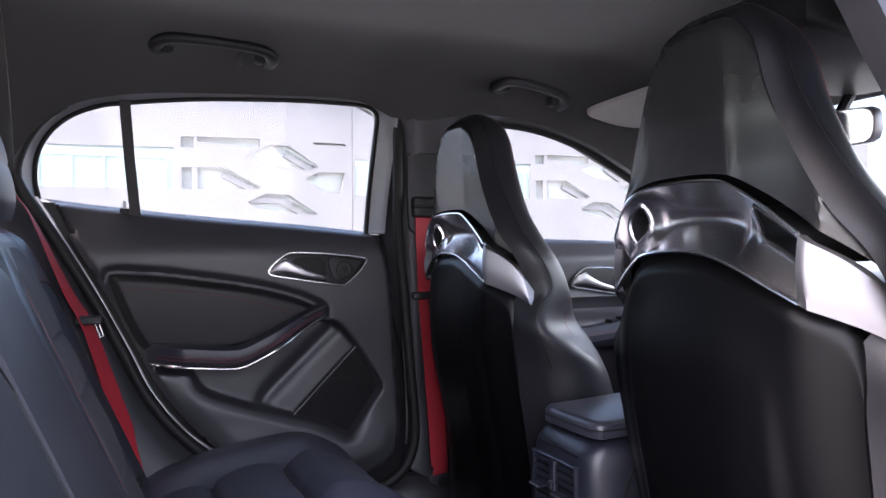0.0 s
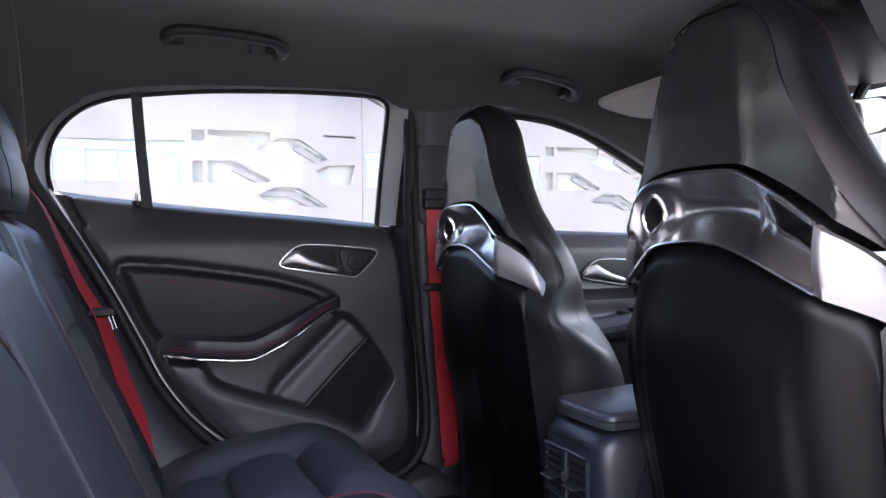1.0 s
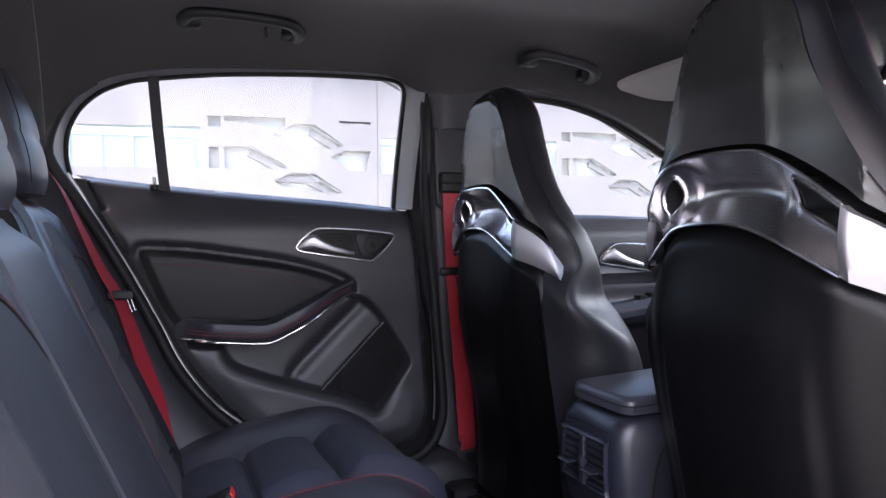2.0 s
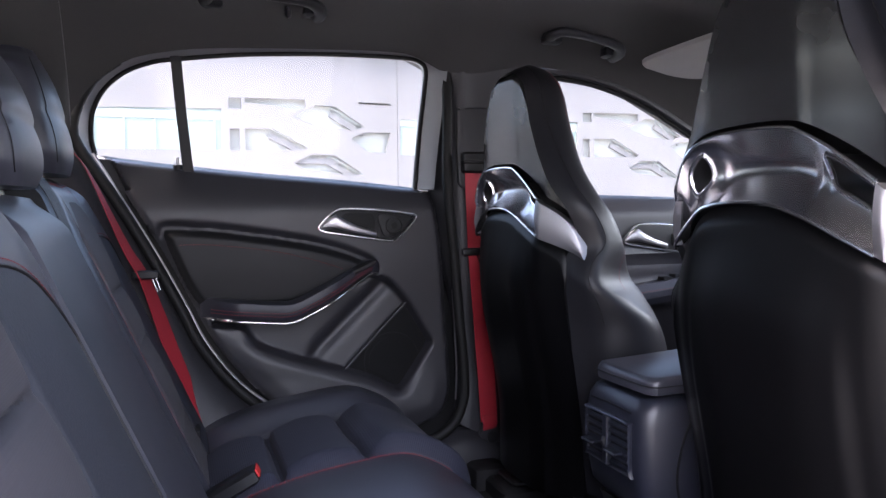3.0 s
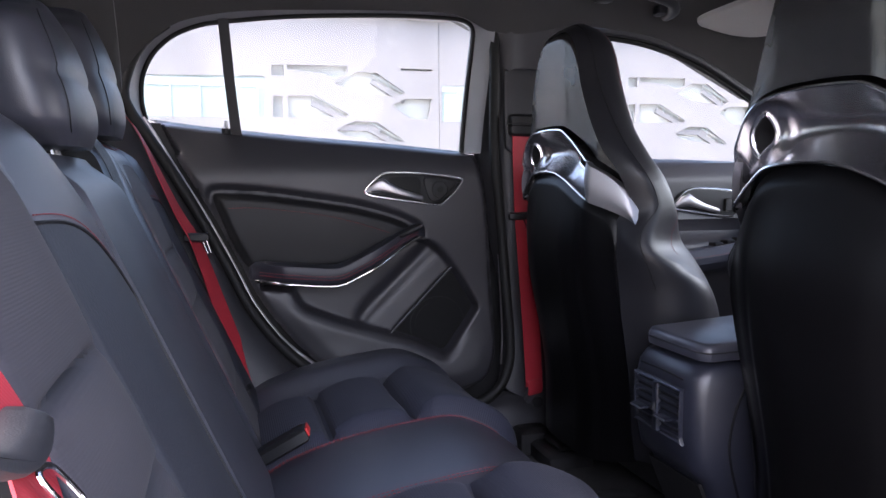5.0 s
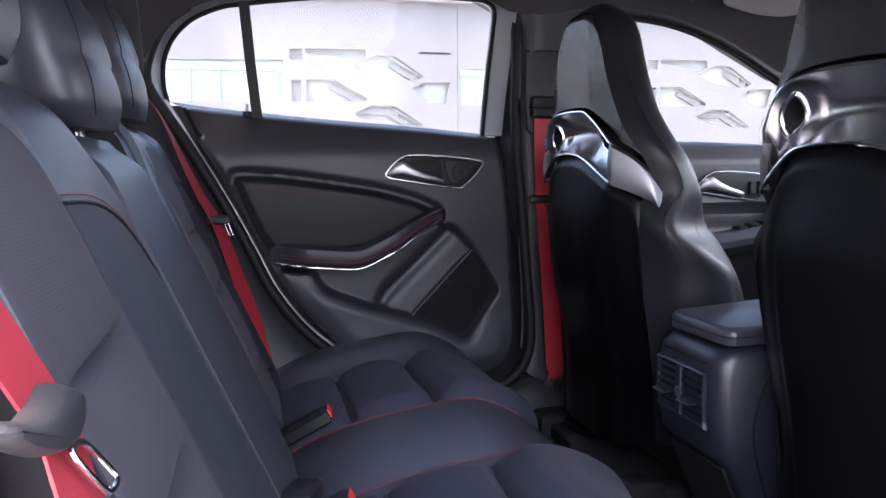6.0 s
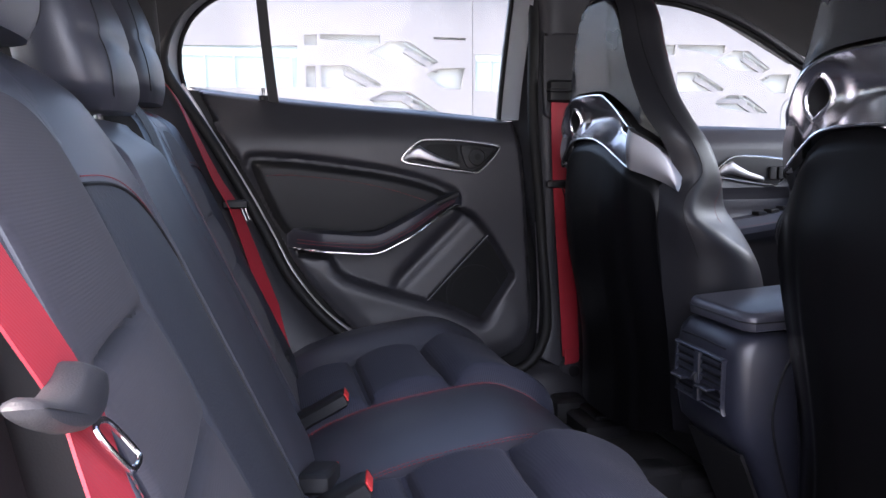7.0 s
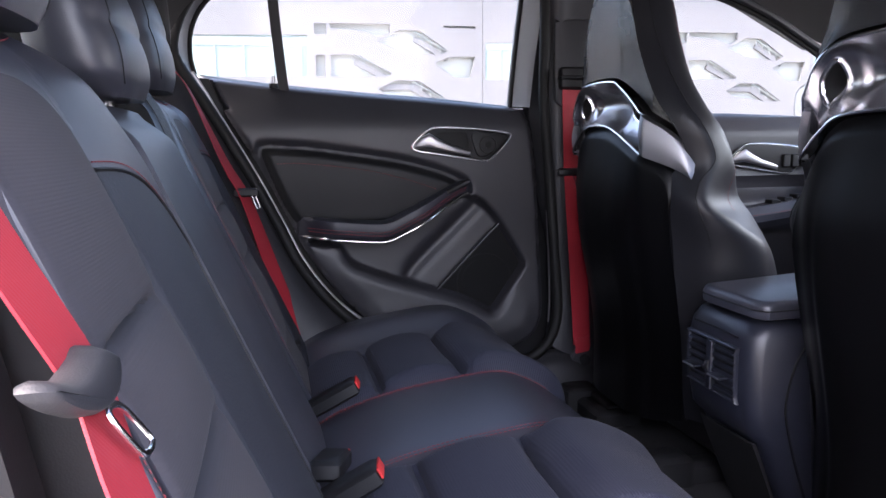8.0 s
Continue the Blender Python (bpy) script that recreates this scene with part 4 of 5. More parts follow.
def headrest(c, x, zb, zt, w, label, lift):
    t = thing("headrest", (x, c, zb), label, "headrest", "rear headrests")
    rings = []
    for k in range(24):
        s = k / 23
        z = zb + (zt - zb) * s
        ww = w * (0.80 + 0.20 * math.sin(math.pi * (0.18 + 0.60 * (1 - s)))) * (1 - 0.55 * smooth(0.72, 1.0, s) ** 2) * (1 - 0.30 * (1 - smooth(0, 0.20, s)) ** 2)
        dd = 0.058 * (0.35 + 0.65 * math.sin(math.pi * min(1, 0.12 + 0.88 * (1 - s) if s > 0.5 else 0.12 + 0.88 * s * 1.3)) ** 0.6)
        xx = x - 0.22 * (z - zb)
        ring = []
        for a in np.linspace(0, 2 * math.pi, 49)[:-1]:
            ca, sa = math.cos(a), math.sin(a)
            e = 0.74
            px = dd * math.copysign(abs(ca) ** e, ca)
            py = ww * math.copysign(abs(sa) ** e, sa)
            if ca > 0:
                px -= 0.0025 * groove(abs(py), ww * 0.66, 0.004)
            ring.append((xx + px, c + py, z))
        rings.append(ring)
    mesh("cushion", *loft(rings), LEATHER, t, "dark leather headrest cushion")
    for sgn in (-1, 1):
        p = []
        for k in range(2, 22):
            ring = rings[k]
            ww = max(q[1] for q in ring) - c
            best = min((q for q in ring if q[0] > x - 0.22 * (q[2] - zb)), key=lambda q: abs(q[1] - c - sgn * ww * 0.66))
            p.append((best[0] + 0.0005, best[1], best[2]))
        mesh("seam", *sweep(spline(p, 30), disc(0.0008, 6), (0, 1, 0)), HARD, t)
        mesh("post", *sweep([(x - 0.01, c + sgn * 0.05, zb + 0.02), (x + 0.0, c + sgn * 0.05, zb - lift)], disc(0.006, 10), (1, 0, 0)), CHROME, t, "chrome headrest post")


headrest(1.345, -0.185, 1.055, 1.262, 0.135, "dark leather headrest on the far rear seat", 0.03)
headrest(0.95, -0.175, 1.020, 1.190, 0.135, "dark leather headrest on the middle rear seat, with red stitching", 0.03)
headrest(0.535, -0.185, 1.055, 1.262, 0.135, "dark leather headrest on the near rear seat", 0.03)
mesh("middle_seat_belt", *sweep(spline([(-0.20, 1.130, 1.08), (-0.148, 1.130, 1.03), (-0.118, 1.124, 0.96), (-0.092, 1.119, 0.88), (-0.030, 1.116, 0.72), (0.03, 1.112, 0.58)], 40), rect(0.030, 0.0015), lambda k: (1.0, -0.3 + 0.3 * k, 0.4)), BELT_BLACK,
     label="black belt webbing of the middle seat hanging over the backrest", category="seat belt")

# cushion
CUSH = spline([(0.0, 0.480), (0.07, 0.508), (0.12, 0.532), (0.20, 0.555), (0.30, 0.570), (0.385, 0.576), (0.436, 0.562), (0.482, 0.532), (0.498, 0.488), (0.486, 0.42), (0.46, 0.34)], 110)
SEAM = (0.852, 1.122)


def cushion_point(k, y):
    x, z = CUSH[k]
    a, b = CUSH[max(0, k - 1)], CUSH[min(109, k + 1)]
    tx, tz = (b - a) / np.linalg.norm(b - a)
    nx, nz = -tz, tx
    h = 0.0
    front = 0.0
    if SEAM[0] < y < SEAM[1]:
        u = (y - sum(SEAM) / 2) / ((SEAM[1] - SEAM[0]) / 2)
        h += 0.007 * (1 - u * u)
        front = -0.010
    else:
        c = 1.36 if y > YC else 0.60
        e = (y - SEAM[1]) if y > YC else (SEAM[0] - y)
        cen = smooth(0.0, 0.03, e) * (1 - smooth(0.245, 0.275, e))
        h += 0.006 * cen
        h -= 0.022 * cen * (groove(x, 0.185, 0.006) + groove(x, 0.328, 0.007)) * (1 if k < 82 else 0)
        h += 0.015 * cen * (abs(math.sin(math.pi * (x - 0.04) / 0.145)) if x < 0.33 else 1.4 * smooth(0.33, 0.38, x))
        h -= 0.006 * groove(e, 0.262, 0.005)
        h += 0.030 * smooth(0.262, 0.36, e) - 0.07 * smooth(0.38, 0.47, e) ** 2
        front = -0.018 * smooth(0.02, 0.12, e)
    h -= 0.008 * (groove(y, SEAM[0], 0.005) + groove(y, SEAM[1], 0.005))
    return (x + nx * h + front * smooth(0.25, 0.45, x), y, z + nz * h)


def cushion_region(k, y):
    if SEAM[0] < y < SEAM[1]:
        return "mid"
    e = (y - SEAM[1]) if y > YC else (SEAM[0] - y)
    return "pad" if 0.004 < e < 0.262 and k < 96 else "outer"


cy = np.linspace(0.33, 1.575, 212)
cv = [cushion_point(k, y) for k in range(110) for y in cy]
for reg, nm, mat, lab in (("mid", "middle_panel", LEATHER, "smooth leather middle panel"), ("pad", "cloth_pad", CLOTH_SEAT, "ribbed cloth pads with tucked seams"), ("outer", "leather_border", LEATHER, "leather border")):
    for side in ((0,) if reg == "mid" else (-1, 1)):
        f = grid_faces(110, len(cy), keep=lambda i, j: cushion_region(i, (cy[j] + cy[j + 1]) / 2) == reg and (side == 0 or (cy[j] - YC) * side > 0))
        used = sorted({k for q in f for k in q})
        ni = {k: i for i, k in enumerate(used)}
        mesh(nm, [cv[k] for k in used], [tuple(ni[k] for k in q) for q in f], mat, bench, lab)
for y in (cy[0], cy[-1]):
    p = [cushion_point(k, y) for k in range(110)]
    mesh("side_cover", *solid_sheet(p + [(0.0, y, 0.34)], [tuple(range(111))], (0, 0.004 if y < YC else -0.004, 0)), LEATHER, bench)


for y, o in ((SEAM[0], 1), (SEAM[1], -1)):
    for d in (0.010, 0.018):
        p = [cushion_point(k, y + o * d) for k in range(12, 100)]
        mesh("stitching", *dashes([(a + 0.0006, b, c + 0.0010) for a, b, c in p], up=(0, 1, 0)), STITCH, bench, "red double stitching")
    mesh("seam", *sweep([cushion_point(k, y) for k in range(8, 105, 2)], disc(0.002, 6), (0, 1, 0)), HARD, bench)


# belts and buckles
def belt(name, pts, up, mat, label, width=0.046, n=50):
    t = thing(name, pts[-1], label, "seat belt", "seat belts")
    mesh("webbing", *sweep(spline(pts, n), rect(width, 0.0016), up), mat, t, "red woven belt webbing")
    return t


rb = belt("seat_belt", [(-0.165, 1.50, 1.12), (-0.129, 1.505, 1.071), (-0.067, 1.51, 0.925), (-0.036, 1.51, 0.866), (-0.010, 1.51, 0.79), (0.014, 1.51, 0.713), (0.042, 1.51, 0.625), (0.068, 1.508, 0.54)], lambda k: (1.0, 0.12 - 1.1 * k, 0.3), BELT_RED, "red seat belt hanging beside the far rear seat")


def stopper(parent, x, y, z, lean):
    mesh("belt_tongue_holder", *box(x - 0.022, x + 0.028, y - 0.016, y - 0.002, z - 0.008, z + 0.010, 0.005), HARD, parent, "black plastic tongue holder")
    pts = [(x + 0.014, y - 0.012, z - 0.004), (x + 0.024, y - 0.014, z - 0.032), (x + 0.030, y - 0.014, z - 0.030), (x + 0.021, y - 0.012, z - 0.002)]
    mesh("belt_tongue", *sweep(pts, rect(0.0026, 0.003, 0.0007), (0, 1, 0), True), DARKCHROME, parent, "chrome belt tongue")


stopper(rb, -0.033, 1.507, 0.866, 0)
fb_ = belt("seat_belt", [(0.690, 1.535, 1.085), (0.692, 1.540, 1.05), (0.699, 1.548, 0.95), (0.703, 1.552, 0.89), (0.717, 1.560, 0.75), (0.731, 1.567, 0.60), (0.741, 1.572, 0.475)], (0.1, -1, 0), BELT_RED, "red seat belt hanging down the centre pillar")
stopper(fb_, 0.685, 1.556, 0.892, 0)
mesh("belt_fold", *sweep([(0.740, 1.571, 0.490), (0.742, 1.566, 0.470), (0.743, 1.572, 0.455)], rect(0.040, 0.007, 0.003), (0.1, -1, 0)), BELT_RED, fb_)
anc = thing("belt_anchor", (0.748, 1.59, 0.434), "round black plastic belt anchor cover on the sill", "belt anchor")
mesh("cover", *sweep([(0.748, 1.605, 0.434), (0.748, 1.575, 0.434), (0.748, 1.570, 0.434)], disc(0.033, 24), (0, 0, 1), scale=lambda t: 1 - 0.14 * smooth(0.6, 1, t)), TRIM, anc)
mesh("bolt", *sweep([(0.748, 1.585, 0.434), (0.748, 1.566, 0.434)], disc(0.014, 16), (0, 0, 1)), HARD, anc)
gd = thing("belt_guide", (0.69, 1.55, 1.07), "black belt guide housing on the centre pillar", "belt guide")
mesh("recess", *pad(spline([(0.652, 1.225), (0.662, 1.232), (0.74, 1.232), (0.75, 1.20), (0.745, 1.06), (0.72, 1.03), (0.665, 1.045), (0.655, 1.08)], 60, True), lambda x, z: 1.553, 0.006, 0.006), TRIM, gd, "grey sliding cover")
mesh("housing", *box(0.662, 0.735, 1.525, 1.56, 1.078, 1.128, 0.008), HARD, gd)
mesh("slot_lip", *box(0.660, 0.737, 1.520, 1.55, 1.100, 1.108, 0.003), HARD, gd)

nb = belt("seat_belt", [(-0.205, 0.320, 1.10), (-0.130, 0.290, 1.00), (-0.090, 0.287, 0.920), (-0.0655, 0.294, 0.866), (-0.057, 0.288, 0.846), (-0.043, 0.268, 0.815), (-0.005, 0.242, 0.72), (0.05, 0.22, 0.58)], (1.0, -0.10, 0.40), BELT_RED, "red seat belt hanging beside the near rear seat", 0.040)


def on_back(y, z, off):
    return (0.065 - 0.432 * (z - 0.55) + off, y, z)


ho = spline([(0.297, 0.8765), (0.315, 0.868), (0.3117, 0.8605), (0.2947, 0.8545), (0.2705, 0.8545), (0.2511, 0.860), (0.2365, 0.868), (0.2283, 0.8765), (0.2346, 0.880), (0.2503, 0.8745), (0.2648, 0.8730), (0.2839, 0.8745)], 60, True)
mesh("belt_tongue_holder", *loft([[on_back(y, z, off) for y, z in inset(ho, e)] for off, e in ((0.004, 0.001), (0.008, -0.0005), (0.013, 0.0), (0.017, 0.0018), (0.0185, 0.004))]),
     TRIM, nb, "grey-black plastic tongue holder")
mesh("belt_tongue", *sweep(spline([(-0.0513, 0.274, 0.8516), (-0.0425, 0.2835, 0.831), (-0.040, 0.290, 0.8262), (-0.0395, 0.302, 0.8258), (-0.0415, 0.3055, 0.829), (-0.0503, 0.2914, 0.8493)], 36, True), rect(0.0036, 0.0024, 0.0007), (1, 0, 0.4), True), CHROME, nb, "chrome belt tongue")


def buckle(x, y, z, yaw, tilt, label):
    t = thing("belt_buckle", (x, y, z), label, "belt buckle", "rear belt buckles")
    m = Matrix.Translation((x, y, z)) @ Matrix.Rotation(radians(yaw), 4, "Z") @ Matrix.Rotation(radians(tilt), 4, "Y")
    v, f = box(-0.045, 0.045, -0.020, 0.020, -0.012, 0.012, 0.006)
    mesh("case", [tuple(m @ Vector(p)) for p in v], f, HARD, t)
    v, f = box(0.0448, 0.0475, -0.017, 0.017, -0.004, 0.010, 0.001)
    mesh("button", [tuple(m @ Vector(p)) for p in v], f, BUCKLE_RED, t, "red release button")


buckle(0.105, 1.120, 0.553, -8, -28, "black seat belt buckle with a red button lying on the bench")
buckle(0.092, 0.762, 0.566, -10, -30, "black seat belt buckle with a red button lying on the bench")
buckle(0.078, 0.835, 0.566, 75, 12, "black seat belt buckle pushed into the bench gap")
hb = thing("child_seat_anchor", (0.04, 1.42, 0.54), "black plastic anchor guide in the gap of the bench", "anchor guide")
mesh("guide", *box(0.025, 0.065, 1.40, 1.46, 0.535, 0.575, 0.008), HARD, hb)


# ---- front seats ----
def front_seat(c):
    t = thing("front_seat", (0.85, c, 0.33), "black leather sports seat with integrated headrest and silver trim", "car seat", "front seats")

    def both(fn):
        """One half made by fn(sign)."""
        for s in (1, -1):
            fn(s)

    # leather body, from the top centre round the outline to the foot: back rim, edge, front rim, middle
    R = [((.664, 0, 1.262), (.700, 0, 1.282), (.745, 0, 1.268), (.765, 0, 1.235)),
         ((.664, .045, 1.260), (.704, .055, 1.274), (.745, .055, 1.255), (.765, 0, 1.235)),
         ((.666, .080, 1.228), (.706, .096, 1.228), (.745, .090, 1.220), (.765, 0, 1.20)),
         ((.666, .102, 1.161), (.708, .122, 1.156), (.750, .112, 1.15), (.765, 0, 1.15)),
         ((.668, .132, 1.097), (.712, .160, 1.085), (.755, .145, 1.075), (.77, 0, 1.08)),
         ((.676, .166, 1.035), (.718, .198, 1.027), (.768, .180, 1.02), (.78, 0, 1.02)),
         ((.696, .198, .985), (.740, .224, .980), (.79, .200, .975), (.80, 0, .97)),
         ((.716, .204, .930), (.762, .228, .930), (.82, .190, .918), (.82, 0, .91)),
         ((.700, .182, .902), (.742, .238, .862), (.85, .162, .862), (.84, 0, .86)),
         ((.696, .184, .84), (.790, .252, .820), (.885, .162, .818), (.87, 0, .79)),
         ((.708, .185, .75), (.842, .260, .765), (.92, .165, .75), (.89, 0, .70)),
         ((.728, .188, .60), (.856, .262, .60), (.94, .20, .58), (.90, 0, .58)),
         ((.745, .176, .45), (.842, .255, .45), (.94, .25, .42), (.92, 0, .47))]
    cols = [spline([r[k] for r in R], 70) for k in range(4)]
    grid = []
    for i in range(70):
        a, b, cc, d = (cols[k][i] for k in range(4))
        low_part = smooth(0.92, 0.84, a[2])
        mid = (a * 0.5 + b * 0.5) + (-0.010 * low_part - 0.004, 0.020 * low_part + 0.003, 0.002)
        grid.append(spline([a, mid, b, cc, (cc * 0.5 + d * 0.5) + (0.01, 0, 0), d], 34))

    def leather(s):
        v = [(p[0], c + s * p[1], p[2]) for row in grid for p in row]
        n = 34

        def keep(i, j):
            p = grid[i][j]
            return not (p[0] > 0.72 and 0.085 < p[1] < 0.150 and 0.965 < p[2] < 1.045)
        mesh("bolster", v, grid_faces(70, n, keep=keep), SPORT, t, "black leather side bolster")
        rim = [grid[i][13] for i in range(3, 40)]
        mesh("stitching", *dashes([(p[0] - 0.0005, c + s * (p[1] + 0.0006), p[2] + 0.0004) for p in rim], r=0.0004, up=(1, 0, 0)), STITCH, t, "red stitching")
        seam = [grid[i][5] for i in range(0, 46)]
        mesh("seam", *sweep([(p[0] - 0.0002, c + s * p[1], p[2]) for p in seam], disc(0.0011, 6), (1, 0, 0)), RUBBER, t, "dark seam of the leather cover")
    both(leather)

    # upper back panel
    low = spline([(.226, .920), (.205, .962), (.176, 1.000), (.160, 1.020), (.140, 1.058), (.104, 1.080), (.036, 1.085), (-.031, 1.082), (-.060, 1.073), (-.100, 1.051), (-.148, 1.018), (-.182, .988), (-.206, .958), (-.222, .925)], 90)
    upp = spline([(.228, .926), (.200, .985), (.166, 1.034), (.134, 1.097), (.104, 1.161), (.081, 1.226), (.055, 1.258), (0, 1.264), (-.050, 1.258), (-.080, 1.226), (-.100, 1.165), (-.126, 1.105), (-.162, 1.040), (-.200, .985), (-.225, .934)], 90)

    def back(v, z):
        """Rear face of the seat shell."""
        return 0.664 + 1.0 * max(0.0, abs(v) - 0.155) + 0.050 * smooth(0.88, 0.52, z)

    def upper_place(p, q, k):
        v, z = p[0] + (q[0] - p[0]) * k, p[1] + (q[1] - p[1]) * k
        facet = smooth(0.046, 0.060, -v) * (0.25 + 0.75 * smooth(0.046, 0.14, -v))
        x = back(v, z) - 0.004 * smooth(1.085, 1.16, z) + 0.012 * facet + 0.006 * smooth(0.09, 0.15, v) * smooth(0.0, 0.3, k)
        return (x + 0.006 * smooth(0.93, 1.0, k), c + v, z)
    mesh("back_panel", *solid_sheet(*ruled(low, upp, 44, upper_place), (0.012, 0, 0)), SHELL_UP, t, "satin dark plastic upper back panel")

    # scooped ring with two openings
    r_top = spline([(.172, .975), (.158, 1.008), (.136, 1.052), (.100, 1.072), (.036, 1.077), (-.031, 1.074), (-.056, 1.066), (-.096, 1.044), (-.145, 1.011)], 97)
    r_bot = spline([(.162, .934), (.150, .947), (.125, .971), (.096, .989), (.037, .994), (-.012, .990), (-.055, .977), (-.095, .960), (-.145, .939)], 97)

    def lip(v):
        """How far towards an opening."""
        return smooth(0.058, 0.080, -v) + smooth(0.098, 0.118, v)

    def ring_place(p, q, k):
        v, z = p[0] + (q[0] - p[0]) * k, p[1] + (q[1] - p[1]) * k
        dish = math.sin(math.pi * k) ** 0.8
        x = back(v, z) - 0.004 + 0.044 * dish * (0.70 + 0.30 * max(0.0, 1 - ((v - 0.02) / 0.085) ** 2)) * (1 - 0.30 * lip(v)) - 0.007 * math.sin(math.pi * k) * (groove(-v, 0.058, 0.010) + groove(v, 0.098, 0.010))
        return (x, c + v, z)
    rvv, _ = ruled(r_bot, r_top, 31, ring_place)
    K0, K1 = 14, 26
    spans = [[j for j in range(97) if a < r_top[j][0] < b] for a, b in ((0.119, 0.149), (-0.140, -0.070))]
    mesh("back_ring", rvv, grid_faces(31, 97, keep=lambda i, j: not (K0 <= i < K1 and any(h[0] <= j < h[-1] for h in spans))), DARKCHROME, t, "dark chrome ring with openings")
    for h, s in zip(spans, (1, -1)):
        a, b = h[0], h[-1]
        hole = [rvv[K0 * 97 + j] for j in range(a, b)] + [rvv[i * 97 + b] for i in range(K0, K1)] + [rvv[K1 * 97 + j] for j in range(b, a, -1)] + [rvv[i * 97 + a] for i in range(K1, K0, -1)]
        hs = spline(hole[2::7], 56, True)
        # wall coloured black so the hole holds its shade
        mesh("opening_wall", *loft([[(p[0], p[1], p[2]) for p in hs], [(p[0] + 0.045, p[1], p[2]) for p in hs], [(p[0] + 0.08, p[1] + s * 0.01, p[2]) for p in hs]], False), HARD, t, "dark wall of the opening")
        mesh("opening_rim", *sweep([(p[0] - 0.0005, p[1], p[2]) for p in hs], disc(0.0032, 8), (1, 0, 0), True), CHROME, t, "bright silver rim")
    for cur in (r_top, r_bot):
        mesh("ring_edge", *sweep([(back(v, z) - 0.006, c + v, z) for v, z in cur[::2]], disc(0.0022, 7), (1, 0, 0)), CHROME, t, "bright silver edge line")

    # silver shoulder plates
    def plate(s):
        a = spline([(.145, .939), (.180, .922), (.203, .908), (.216, .896)], 24)
        b = spline([(.145, 1.009), (.178, .984), (.200, .957), (.213, .922)], 24)
        if s > 0:
            a, b = a + (0.012, 0), b + (0.012, -0.012)
        v, f = ruled(a, b, 10, lambda p, q, k: (back(p[0] + (q[0] - p[0]) * k, .95) - 0.006 - 0.004 * math.sin(math.pi * k), c + s * (p[0] + (q[0] - p[0]) * k), p[1] + (q[1] - p[1]) * k))
        mesh("shoulder_plate", *solid_sheet(v, f, (0.012, 0, 0)), PLATE, t, "satin silver shoulder plate")
    both(plate)

    # lower shell
    l_top = spline([(.200, .84), (.196, .870), (.180, .908), (.155, .938), (.128, .966), (.098, .985), (.037, .990), (-.012, .986), (-.055, .973), (-.095, .956), (-.145, .935), (-.176, .915), (-.189, .880), (-.188, .84)], 120)
    l_bot = spline([(.180, .445), (.12, .43), (.0, .425), (-.12, .43), (-.180, .445)], 120)

    def shell_place(p, q, k):
        z = p[1] + (q[1] - p[1]) * k
        v = p[0] + (q[0] - p[0]) * k
        e = abs(v)
        x = back(0, z) - 0.014 * (1 - smooth(0.05, 0.14, e)) * smooth(0.0, 0.25, 1 - k) - 0.004
        x += 0.034 * smooth(0.12, 0.200, e)
        x -= 0.008 * (1 - smooth(0.100, 0.125, e)) * smooth(0.95, 0.75, z)
        x += 0.010 * smooth(0.965, 1.0, k)
        return (x, c + v + 0.010 * smooth(0.95, 0.87, z) * smooth(0.0, 0.1, v), z)
    mesh("back_shell", *solid_sheet(*ruled(l_bot, l_top, 70, shell_place), (0.012, 0, 0)), SHELL, t, "satin black lower back shell")

    # seat cushion and base
    rings = []
    for x, k in ((0.86, 0.9), (0.90, 1.0), (1.1, 1.0), (1.3, 1.0), (1.37, 0.9), (1.39, 0.7)):
        o = spline([(-.27, .42), (-.275, .56), (-.24, .62), (-.15, .58), (0, .57), (.15, .58), (.24, .62), (.275, .56), (.27, .42), (0, .40)], 40, True)
        rings.append([(x, c + a * k, .40 + (b - .40) * k) for a, b in o])
    mesh("seat_cushion", *loft(rings), SPORT, t, "black leather seat cushion")
    for y in (-0.2, 0.2):
        mesh("seat_rail", *box(0.72, 1.35, c + y - 0.025, c + y + 0.025, 0.332, 0.375, 0.006), HARD, t, "black seat rail")
        mesh("rail_cover", *box(0.66, 0.74, c + y - 0.032, c + y + 0.032, 0.332, 0.395, 0.01), HARD, t, "black plastic rail end cover")
    mesh("seat_base", *box(0.80, 1.3, c - 0.22, c + 0.22, 0.37, 0.45, 0.02), HARD, t)
    return t


near_seat = front_seat(0.588)
copy_thing(near_seat, pose(0.856, 0.588 + 0.72, 0.33))

# ---- centre console ----
con = thing("centre_console", (0.9, YC, 0.33), "dark centre console with rear air vents and padded lid", "console")
rings = []
for z, x0, hw, ch in ((0.335, 0.800, 0.080, 0.02), (0.40, 0.775, 0.084, 0.022), (0.47, 0.738, 0.088, 0.024), (0.515, 0.712, 0.090, 0.022), (0.530, 0.696, 0.090, 0.020), (0.56, 0.690, 0.091, 0.020), (0.60, 0.687, 0.092, 0.020), (0.65, 0.687, 0.092, 0.020),
                      (0.676, 0.691, 0.091, 0.022), (0.692, 0.702, 0.089, 0.024), (0.700, 0.722, 0.085, 0.024)):
    o = [(x0, -hw + ch * 1.3), (x0 + ch * 0.25, -hw + ch * 0.55), (x0 + ch, -hw), (1.0, -hw - 0.014), (1.35, -hw - 0.014), (1.35, hw + 0.014), (1.0, hw + 0.014), (x0 + ch, hw), (x0 + ch * 0.25, hw - ch * 0.55), (x0, hw - ch * 1.3)]
    rings.append([(x, 0.944 + y, z) for x, y in o])
mesh("body", *loft(rings), CONSOLE, con, "dark blue-grey console body")
